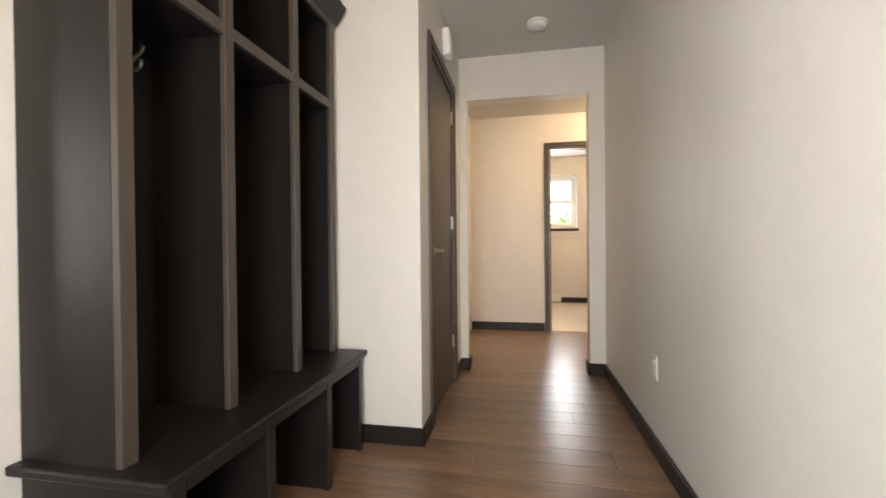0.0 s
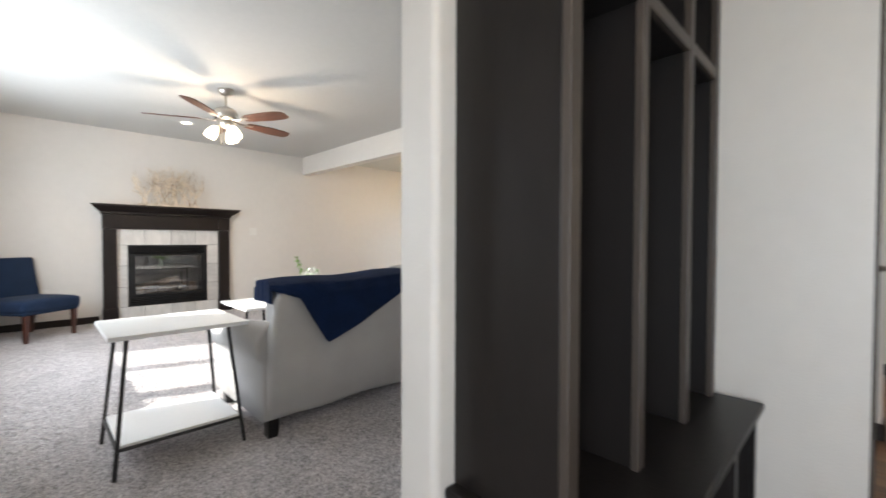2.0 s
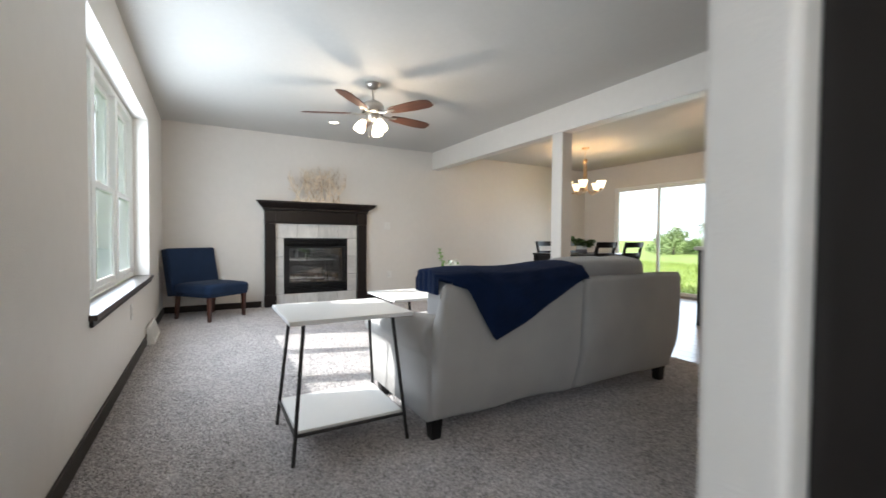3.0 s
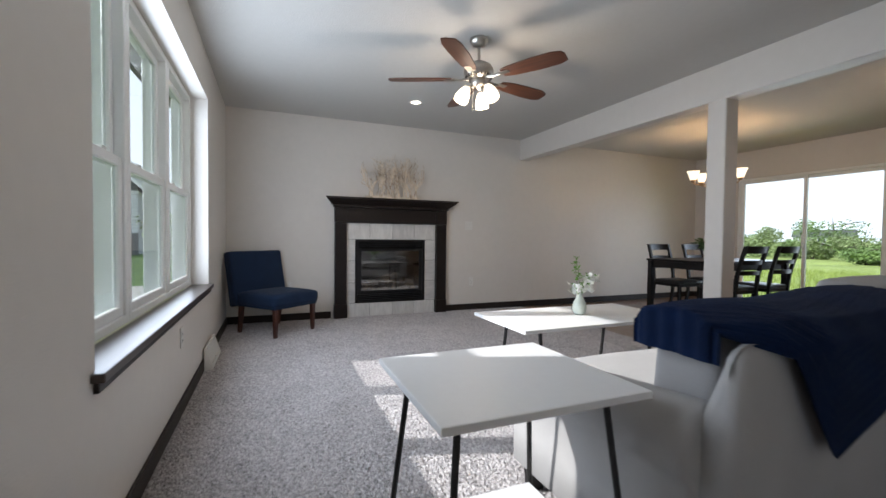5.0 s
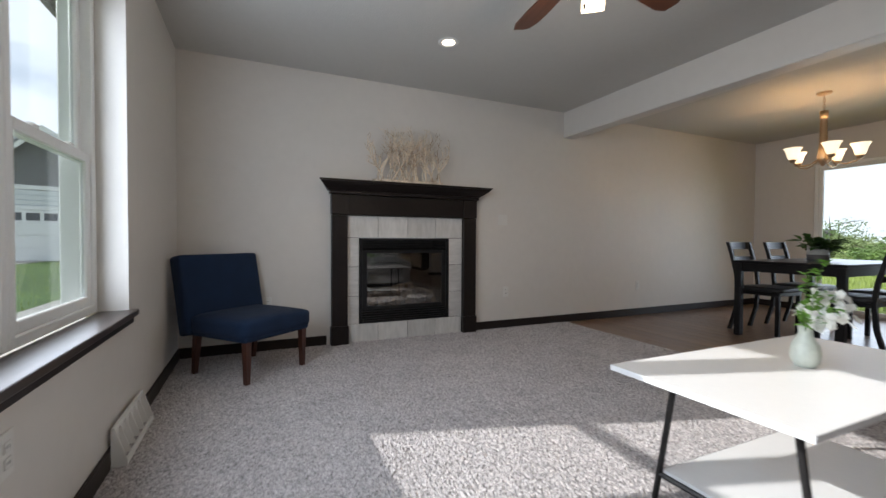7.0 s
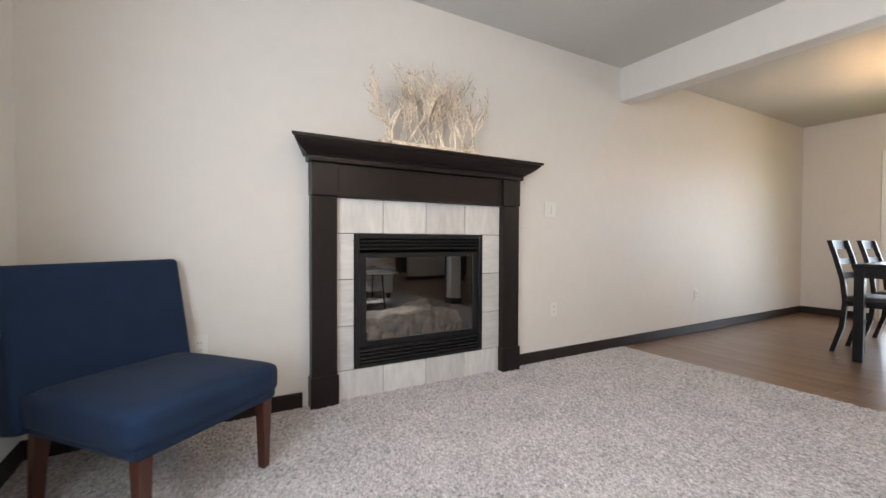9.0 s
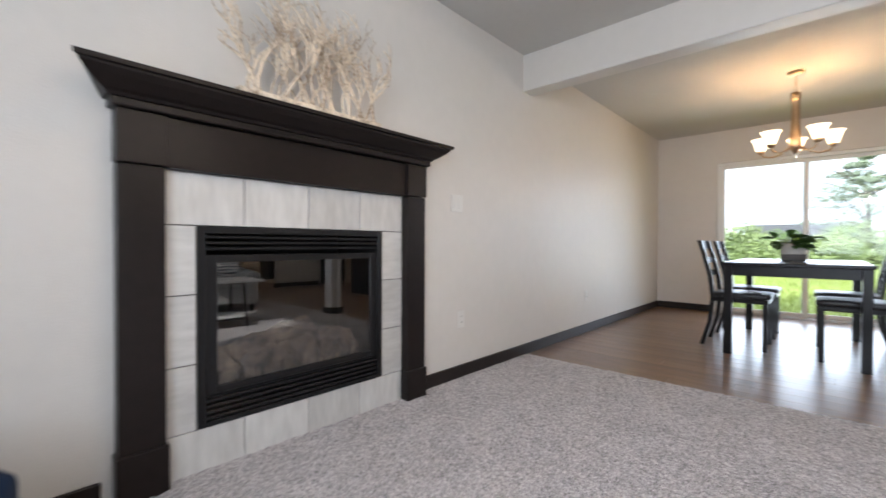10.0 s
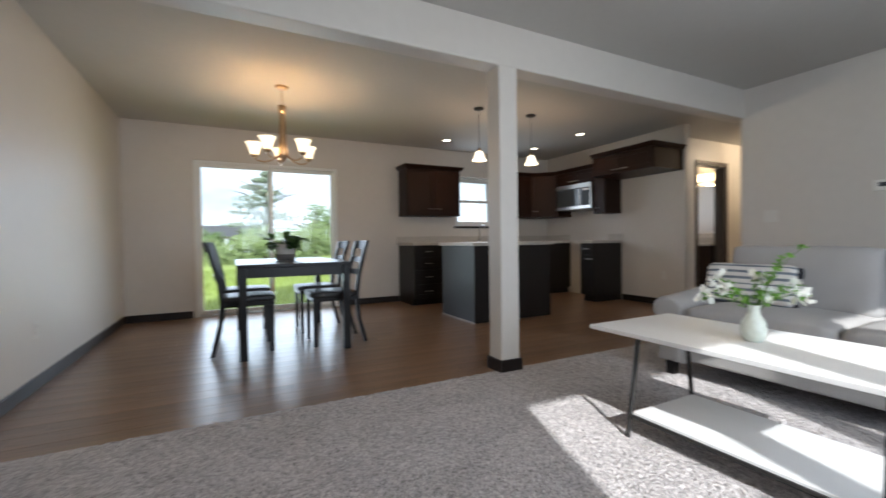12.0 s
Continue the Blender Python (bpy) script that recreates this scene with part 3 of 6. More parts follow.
bd = thing("door_3", "dark stained bathroom door frame with the door standing open", "door")
bd["kind"] = "structure"
casing(bd, "y", HALL_Y, -1, BDOOR[0], BDOOR[1], BDOOR[3])
casing(bd, "y", HALL_Y + 0.11, 1, BDOOR[0], BDOOR[1], BDOOR[3])
bm = bmesh.new()
box(BDOOR[0], BDOOR[0] + 0.014, HALL_Y, HALL_Y + 0.11, 0.005, BDOOR[3], 0, 1, bm)
box(BDOOR[1] - 0.014, BDOOR[1], HALL_Y, HALL_Y + 0.11, 0.005, BDOOR[3], 0, 1, bm)
box(BDOOR[0] + 0.014, BDOOR[1] - 0.014, HALL_Y, HALL_Y + 0.11, BDOOR[3] - 0.014, BDOOR[3], 0, 1, bm)
part("jamb", bm, M_DOOR, bd)
part("door_leaf", box(BDOOR[1] + 0.01, BDOOR[1] + 0.69, HALL_Y + 0.135, HALL_Y + 0.172, 0.012, BDOOR[3] - 0.015, 0.002), M_DOOR, bd)


# ---- hall: locker bench, outlet, detector, chime ----
def locker():
    L = thing("hall_locker_bench", "tall dark espresso locker unit with bench and three open bays", "locker bench")
    y0, y1, xb, xf, zb, zs, zt = 0.79, 1.905, -1.203, -0.907, 0.473, 1.687, 2.10
    div = (1.165, 1.559)
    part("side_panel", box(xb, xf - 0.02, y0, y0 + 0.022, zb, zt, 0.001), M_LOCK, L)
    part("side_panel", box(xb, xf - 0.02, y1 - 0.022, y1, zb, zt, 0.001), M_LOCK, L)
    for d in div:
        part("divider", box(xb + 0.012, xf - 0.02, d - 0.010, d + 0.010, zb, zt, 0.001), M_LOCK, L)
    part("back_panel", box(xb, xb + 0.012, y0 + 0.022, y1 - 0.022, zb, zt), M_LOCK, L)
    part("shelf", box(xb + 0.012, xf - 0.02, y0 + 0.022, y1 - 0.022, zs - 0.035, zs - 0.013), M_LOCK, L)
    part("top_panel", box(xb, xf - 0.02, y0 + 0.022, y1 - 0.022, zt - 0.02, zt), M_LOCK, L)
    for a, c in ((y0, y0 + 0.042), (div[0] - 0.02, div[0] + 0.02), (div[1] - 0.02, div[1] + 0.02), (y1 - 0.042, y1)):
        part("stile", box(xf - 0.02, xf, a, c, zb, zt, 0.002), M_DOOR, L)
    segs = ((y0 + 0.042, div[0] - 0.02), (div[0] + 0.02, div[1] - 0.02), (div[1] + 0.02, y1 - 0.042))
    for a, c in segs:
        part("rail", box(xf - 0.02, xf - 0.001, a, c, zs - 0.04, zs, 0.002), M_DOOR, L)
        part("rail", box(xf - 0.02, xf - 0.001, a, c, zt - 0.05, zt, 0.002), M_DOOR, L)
    crown = [(xf, 2.075), (xf + 0.012, 2.085), (xf + 0.05, 2.14), (xf + 0.055, 2.16), (xb, 2.16), (xb, 2.10), (xf, 2.10)]
    part("crown", prism(crown, "y", y0 - 0.0, y1 + 0.03), M_LOCK, L)
    part("bench_top", box(xb, -0.759, 0.755, 1.935, zb - 0.025, zb, 0.006), M_LOCK, L)
    for a in (0.79, 1.165, 1.559, 1.885):
        part("bench_leg_panel", box(xb, -0.79, a - 0.011 if a > 0.8 else a, a + 0.011 if a > 0.8 else a + 0.022, 0, zb - 0.025, 0.001), M_LOCK, L)
    part("bench_back", box(xb, xb + 0.012, 0.812, 1.873, 0, zb - 0.025), M_LOCK, L)
    for a, c in ((0.79, 0.83), (1.145, 1.185), (1.539, 1.579), (1.865, 1.896)):
        part("bench_stile", box(-0.79, -0.775, a, c, 0, zb - 0.025, 0.002), M_LOCK, L)
    for a, c in segs:
        part("bench_rail", box(-0.79, -0.776, a, c, zb - 0.06, zb - 0.025, 0.002), M_LOCK, L)
    for a, c in segs:
        for yy in (a + 0.07, (a + c) / 2, c - 0.07):
            hk = lathe([(0, 0), (0.017, 0), (0.017, 0.004), (0.006, 0.008), (0, 0.008)], 12)
            bmesh.ops.transform(hk, matrix=Matrix.Rotation(radians(90), 4, "Y"), verts=hk.verts)
            tube([(0.006, 0, 0), (0.03, 0, -0.012), (0.045, 0, 0.0), (0.05, 0, 0.02)], [0.005, 0.005, 0.005, 0.007], 8, True, hk)
            tube([(0.006, 0, 0.0), (0.025, 0, 0.028), (0.05, 0, 0.045), (0.056, 0, 0.062)], [0.005, 0.005, 0.005, 0.007], 8, True, hk)
            o = part("coat_hook", hk, M_STEEL, L, "bright metal double coat hook", True)
            o.location = (xb + 0.012, yy, 1.54)


locker()


def plate(name, label, x, y, z, nx, ny, kind="outlet", w=0.07, h=0.115):
    """A wall plate facing (nx, ny)."""
    t = thing(name, label, "outlet" if kind == "outlet" else "light switch", at=pose(x, y, z, 0, 0, math.degrees(math.atan2(ny, nx)) - 90))
    part("cover_plate", box(-w / 2, w / 2, 0, 0.006, -h / 2, h / 2, 0.0025), M_PLATE, t)
    n = max(1, round(w / 0.07)) if kind == "switch" else 1
    if kind == "outlet":
        for dz in (-0.02, 0.02):
            s = part("socket", box(-0.016, 0.016, 0.006, 0.009, dz - 0.014, dz + 0.014, 0.003), M_PLATE, t)
            for dx in (-0.006, 0.006):
                part("slot", box(dx - 0.0012, dx + 0.0012, 0.009, 0.0094, dz - 0.003, dz + 0.006), M_BLACK, s)
    else:
        for k in range(n):
            cx = (k - (n - 1) / 2) * 0.046
            part("rocker", box(cx - 0.016, cx + 0.016, 0.006, 0.010, -0.033, 0.033, 0.002), M_PLATE, t)
    return t


fd = thing("door_4", "dark stained entry door with a tall glass panel", "door")
fd["kind"] = "structure"
casing(fd, "y", WY0, 1, ENTRY[0], ENTRY[1], ENTRY[3])
bm = bmesh.new()
for a, c, z0, z1 in ((ENTRY[0] + 0.01, ENTRY[0] + 0.13, 0.01, 2.03), (ENTRY[1] - 0.13, ENTRY[1] - 0.01, 0.01, 2.03), (ENTRY[0] + 0.13, ENTRY[1] - 0.13, 0.01, 0.26), (ENTRY[0] + 0.13, ENTRY[1] - 0.13, 1.90, 2.03)):
    box(a, c, WY0 - 0.11, WY0 - 0.065, z0, z1, 0.002, 1, bm)
part("door_leaf", bm, M_DOOR, fd)
part("pane", box(ENTRY[0] + 0.125, ENTRY[1] - 0.125, WY0 - 0.09, WY0 - 0.085, 0.255, 1.905), M_GLASS, fd).visible_shadow = False

plate("outlet", "white duplex outlet low on the hall wall", HX, 2.08, 0.41, -1, 0)
plate("outlet", "white duplex outlet on the fireplace wall", WX, 2.58, 0.40, 1, 0)
plate("outlet", "white duplex outlet on the dining wall", WX, 4.60, 0.39, 1, 0)
plate("outlet", "white duplex outlet beside the navy chair", WX, 0.165, 0.405, 1, 0)
plate("outlet", "white duplex outlet below the living room window", -4.74, WY0, 0.43, 0, 1)
plate("light_switch", "white double rocker switch beside the mantel", WX, 2.535, 1.185, 1, 0, "switch", 0.116)
plate("light_switch", "white double rocker switch on the living room wall", PX, 3.13, 1.14, -1, 0, "switch", 0.116)
plate("outlet", "white duplex outlet in the refrigerator space", FRX, 4.72, 0.42, -1, 0)

th = thing("thermostat", "small white thermostat on the living room wall", "thermostat", at=pose(PX, 2.33, 1.35, 0, 0, 90))
part("housing", box(-0.06, 0.06, 0, 0.025, -0.045, 0.045, 0.006), M_WHITE, th)
part("display", box(-0.03, 0.03, 0.025, 0.0265, -0.012, 0.022, 0.001), M_PANE, th, "dark display")

sm = thing("smoke_detector", "round white smoke detector on the hall ceiling", "smoke detector", at=pose(0.10, 2.83, CEIL))
part("base", lathe([(0, 0), (0.068, 0), (0.068, -0.012), (0, -0.012)], 28), M_WHITE, sm)
part("cover", lathe([(0, -0.012), (0.060, -0.012), (0.056, -0.034), (0.030, -0.042), (0, -0.042)], 28), M_WHITE, sm, smooth=True)
ch = thing("door_chime", "white rectangular door chime above the closet door", "door chime", at=pose(-0.494, 2.62, 2.27))
part("cover", box(0, 0.05, -0.055, 0.055, -0.085, 0.085, 0.012, 3), M_WHITE, ch)
part("grille", box(0.05, 0.053, -0.03, 0.03, -0.05, 0.05, 0.001), M_VINYL, ch)


# ---- living room: fireplace ----
def fireplace():
    F = thing("fireplace_mantel", "dark espresso wooden fireplace mantel with crown shelf", "mantel")
    xw = WX + 0.001
    y0, y1 = 0.842, 2.031
    for a, c in ((0.700, y0), (y1, 2.173)):
        part("pilaster", box(xw, xw + 0.062, a, c, 0.0, 1.186, 0.003), M_MANTEL, F)
        part("plinth", box(xw, xw + 0.072, a - 0.008, c + 0.008, 0.0, 0.175, 0.004), M_MANTEL, F)
        part("pilaster_cap", box(xw, xw + 0.070, a - 0.004, c + 0.004, 1.19, 1.372, 0.004), M_MANTEL, F)
    part("frieze", box(xw, xw + 0.052, y0 + 0.005, y1 - 0.005, 1.188, 1.372, 0.003), M_MANTEL, F)
    part("bed_mould", box(xw, xw + 0.088, 0.680, 2.193, 1.374, 1.405, 0.006), M_MANTEL, F)
    o = [(0, 1.405), (0.09, 1.405), (0.098, 1.415), (0.112, 1.423), (0.150, 1.452), (0.168, 1.470), (0.170, 1.478), (0.183, 1.480), (0.183, 1.496), (0, 1.496)]
    bm = bmesh.new()
    rings = []
    for side, s in ((0.670, -1), (2.203, 1)):
        rings.append([bm.verts.new((xw + d, side + s * max(0, d - 0.09), z)) for d, z in o])
    n = len(o)
    for k in range(n):
        bm.faces.new((rings[0][k], rings[0][(k + 1) % n], rings[1][(k + 1) % n], rings[1][k]))
    bm.faces.new(rings[0][::-1])
    bm.faces.new(rings[1])
    bmesh.ops.recalc_face_normals(bm, faces=bm.faces[:])
    part("crown_shelf", bm, M_MANTEL, F)
    # tile surround on a dark grout bed
    S = thing("tile_surround", "grey striated ceramic tile surround round the firebox", "tile surround")
    bed = bmesh.new()
    for a in ((y0, 0.957, 0.0, 1.186), (1.879, y1, 0.0, 1.186), (0.957, 1.879, 0.0, 0.175), (0.957, 1.879, 0.980, 1.186)):
        box(xw, xw + 0.006, a[0] + 0.0005, a[1] - 0.0005, a[2] + 0.0005, a[3] - 0.0005, 0, 1, bed)
    part("grout_bed", bed, M_GROUT, S)
    g = 0.002
    q = (y1 - y0) / 4
    for k in range(4):
        for lo, hi in ((0.0, 0.174), (0.981, 1.186)):
            part("tile", box(xw + 0.005, xw + 0.014, y0 + k * q + g, y0 + (k + 1) * q - g, lo + g, hi - g, 0.0015, 1), M_TILE, S)
    zs = [0.174, 0.435, 0.710, 0.981]
    for a, c in ((y0, 0.956), (1.880, y1)):
        for lo, hi in zip(zs, zs[1:]):
            part("tile", box(xw + 0.005, xw + 0.014, a + g, c - g, lo + g, hi - g, 0.0015, 1), M_TILEH, S)
    # gas insert
    G = thing("gas_fireplace", "black gas fireplace insert with glass front and ceramic logs", "fireplace")
    a, c, lo, hi = 0.958, 1.878, 0.176, 0.979
    xf = xw + 0.016
    bm = bmesh.new()
    for v in ((a, a + 0.03, lo, hi), (c - 0.03, c, lo, hi), (a + 0.03, c - 0.03, hi - 0.028, hi), (a + 0.03, c - 0.03, lo, lo + 0.02)):
        box(xf - 0.02, xf + 0.006, v[0], v[1], v[2], v[3], 0.002, 1, bm)
    part("outer_frame", bm, M_BLACK, G)
    for z, n in ((lo + 0.025, 4), (hi - 0.095, 3)):
        for k in range(n):
            lv = box(xf - 0.03, xf + 0.002, a + 0.032, c - 0.032, z + k * 0.023, z + k * 0.023 + 0.013, 0.003, 1)
            part("louvre", lv, M_BLACK, G)
    gz0, gz1 = lo + 0.125, hi - 0.115
    bm = bmesh.new()
    for v in ((a + 0.032, a + 0.075, gz0, gz1), (c - 0.075, c - 0.032, gz0, gz1), (a + 0.075, c - 0.075, gz1 - 0.03, gz1), (a + 0.075, c - 0.075, gz0, gz0 + 0.03)):
        box(xf - 0.02, xf - 0.004, v[0], v[1], v[2], v[3], 0.002, 1, bm)
    part("glass_frame", bm, M_BLACK, G)
    gl = part("glass_front", box(xf - 0.015, xf - 0.011, a + 0.07, c - 0.07, gz0 + 0.025, gz1 - 0.025), M_FIREGLASS, G)
    gl.visible_shadow = False
    d = 0.42
    for v in ((xf - d, xf - d + 0.01, a + 0.012, c - 0.012, lo, hi), (xf - d + 0.01, xf - 0.03, a + 0.002, a + 0.012, lo, hi), (xf - d + 0.01, xf - 0.03, c - 0.012, c - 0.002, lo, hi), (xf - d + 0.01, xf - 0.03, a + 0.012, c - 0.012, hi - 0.012, hi - 0.002), (xf - d + 0.01, xf - 0.03, a + 0.012, c - 0.012, lo + 0.002, lo + 0.13)):
        part("firebox_panel", box(*v), M_SOOT, G)
    def log(p, q2, r, k, n=9):
        p, q2 = Vector(p), Vector(q2)
        pts = [p.lerp(q2, i / n) + Vector((0, 0, 0.008 * math.sin(i * 1.9 + k))) for i in range(n + 1)]
        rad = [r * (1.0 + 0.20 * noise.noise((i * 0.8, k * 3.1, 0))) * (0.80 if i in (0, n) else 1.0) for i in range(n + 1)]
        bm = tube([(xf + v.x, v.y, v.z) for v in pts], rad, 14)
        for v in bm.verts:
            v.co += Vector((1, 1, 1)) * (0.011 * noise.noise(v.co * 24) + 0.006 * noise.noise(v.co * 60))
        part("ceramic_log", bm, M_LOG, G, "charred tan ceramic log")
    log((-0.27, 1.06, 0.375), (-0.24, 1.78, 0.385), 0.062, 1, 14)
    log((-0.15, 1.12, 0.415), (-0.25, 1.56, 0.485), 0.046, 2, 10)
    log((-0.20, 1.44, 0.475), (-0.10, 1.74, 0.400), 0.044, 3)
    for k, (y, r, z) in enumerate(((1.09, 0.050, 0.345), (1.215, 0.058, 0.350), (1.345, 0.052, 0.342), (1.475, 0.060, 0.352), (1.61, 0.052, 0.346), (1.725, 0.046, 0.360))):
        log((-0.055, y, z), (-0.19, y + 0.035 * math.sin(k * 2.3), z + 0.05), r, 5 + k, 5)
    for k in range(9):
        y = 1.05 + k * 0.092
        part("grate_bar", tube([(xf - 0.30, y, lo + 0.15), (xf - 0.045, y, lo + 0.15), (xf - 0.035, y, lo + 0.205)], 0.006, 8), M_BLACK, G)
    for k in range(46):
        bm = bmesh.new()
        bmesh.ops.create_icosphere(bm, subdivisions=1, radius=random.uniform(0.012, 0.036), matrix=pose(xf - random.uniform(0.05, 0.33), random.uniform(1.04, 1.80), lo + 0.137))
        part("ember_stone", bm, M_LOG, G)


fireplace()


def branch_sculpture():
    """Bleached twig screen on a pale base strip."""
    B = thing("branch_sculpture", "bleached twig sculpture on a pale wooden base", "decoration", at=pose(WX + 0.148, 1.40, 1.4965))
    part("base", box(-0.03, 0.03, -0.345, 0.345, 0, 0.022, 0.004), M_BRANCH, B, "whitewashed base strip")
    rnd = random.Random(5)

    def grow(bm, p, d, r, length, depth):
        pts, rad = [p], [r]
        n = 6
        for i in range(n):
            d = (d + Vector((rnd.uniform(-0.14, 0.14), rnd.uniform(-0.42, 0.42), rnd.uniform(-0.10, 0.14)))).normalized()
            p = p + d * (length / n)
            p.x = max(-0.10, min(0.03, p.x))
            p.y = max(-0.405, min(0.405, p.y))
            pts.append(p.copy())
            rad.append(r * (1 - 0.55 * (i + 1) / n))
            if depth and i >= 1 and rnd.random() < 0.74:
                side = rnd.choice((-1, 1))
                grow(bm, p.copy(), (d + Vector((rnd.uniform(-0.2, 0.2), side * rnd.uniform(0.4, 0.95), 0.15))).normalized(), r * 0.6 * (1 - i / n) + 0.0022, length * rnd.uniform(0.28, 0.46), depth - 1)
        tube(pts, rad, 5, True, bm)
    for k in range(27):
        bm = bmesh.new()
        y = -0.31 + 0.62 * k / 26 + rnd.uniform(-0.02, 0.02)
        hgt = 0.325 + 0.10 * math.cos(y * 4.2) + rnd.uniform(-0.09, 0.04)
        grow(bm, Vector((rnd.uniform(-0.012, 0.012), y, 0.012)), Vector((rnd.uniform(-0.05, 0.05), rnd.uniform(-0.5, 0.5) + y * 0.25, 1)).normalized(), rnd.uniform(0.0055, 0.0098), hgt, 2)
        part("branch", bm, M_BRANCH, B)


branch_sculpture()


# ---- living room: seating and tables ----
def slipper_chair():
    C = thing("slipper_chair", "navy upholstered armless chair with dark cherry legs", "chair", at=pose(-6.745, 0.02, 0.008, 0, 0, 40 - 90))
    # local: x across, y forward
    part("seat", cushion(-0.30, 0.30, -0.24, 0.335, 0.295, 0.43, 0.6, 9, 0.003, 1), M_NAVY, C, smooth=True)
    part("seat_frame", box(-0.285, 0.285, -0.25, 0.325, 0.278, 0.34, 0.02, 3), M_NAVY, C)
    bk = box(-0.325, 0.325, -0.06, 0.06, 0.01, 0.575, 0.024, 4)
    bmesh.ops.transform(bk, matrix=pose(0, -0.235, 0.27, 11), verts=bk.verts)
    part("backrest", bk, M_NAVY, C, smooth=True)
    for x, y, dx, dy in ((-0.245, 0.29, 0, 0.0), (0.245, 0.29, 0, 0.0), (-0.245, -0.205, 0, -0.035), (0.245, -0.205, 0, -0.035)):
        bm = bmesh.new()
        bmesh.ops.create_cone(bm, cap_ends=True, segments=4, radius1=0.023, radius2=0.033, depth=0.31, matrix=pose(0, 0, 0.145, 0, 0, 45))
        for v in bm.verts:
            k = 1 - (v.co.z + 0.01) / 0.31
            v.co += Vector((x + dx * k, y + dy * k, 0))
            v.co.z = max(v.co.z, 0)
        bmesh.ops.bevel(bm, geom=bm.edges[:], offset=0.004, segments=2, profile=0.5, affect="EDGES")
        part("leg", bm, M_CHERRY, C, "tapered dark cherry leg")


slipper_chair()


def frame_table(name, label, x0, x1, y0, y1, h, shelf_z, inset_top, foot_out, leg=0.009, end="y"):
    T_ = thing(name, label, "table", at=pose((x0 + x1) / 2, (y0 + y1) / 2, 0.006))
    w, d = (x1 - x0) / 2, (y1 - y0) / 2
    part("tabletop", box(-w, w, -d, d, h - 0.020, h, 0.0025), M_TABLE, T_)
    fx, fy = w - foot_out[0], d - foot_out[1]
    tx, ty = w - inset_top[0], d - inset_top[1]
    k = shelf_z / h
    sx, sy = fx + (tx - fx) * k, fy + (ty - fy) * k
    for a in (-1, 1):
        for b2 in (-1, 1):
            part("leg", tube([(a * fx, b2 * fy, 0), (a * tx, b2 * ty, h - 0.020)], leg, 8), M_IRON, T_, "slim dark steel leg")
    part("shelf", box(-sx + 0.008, sx - 0.008, -sy + 0.008, sy - 0.008, shelf_z, shelf_z + 0.018, 0.002), M_TABLE, T_, "white lower shelf")
    for p, q in (((-sx, -sy), (sx, -sy)), ((sx, -sy), (sx, sy)), ((sx, sy), (-sx, sy)), ((-sx, sy), (-sx, -sy))):
        part("shelf_rail", tube([(*p, shelf_z), (*q, shelf_z)], leg * 0.85, 6), M_IRON, T_)
        a = [(c * tx / sx, e * ty / sy) for c, e in (p, q)]
        part("top_rail", tube([(*a[0], h - 0.029), (*a[1], h - 0.029)], leg * 0.85, 6), M_IRON, T_)
    return T_


frame_table("end_table", "white square end table with dark steel legs and shelf", -3.268, -2.752, 0.296, 0.868, 0.63, 0.125, (0.085, 0.075), (0.022, 0.018))
frame_table("coffee_table", "white rectangular coffee table with dark steel frame and shelf", -4.50, -3.89, 1.250, 2.465, 0.507, 0.10, (0.125, 0.185), (0.055, 0.175), 0.011)


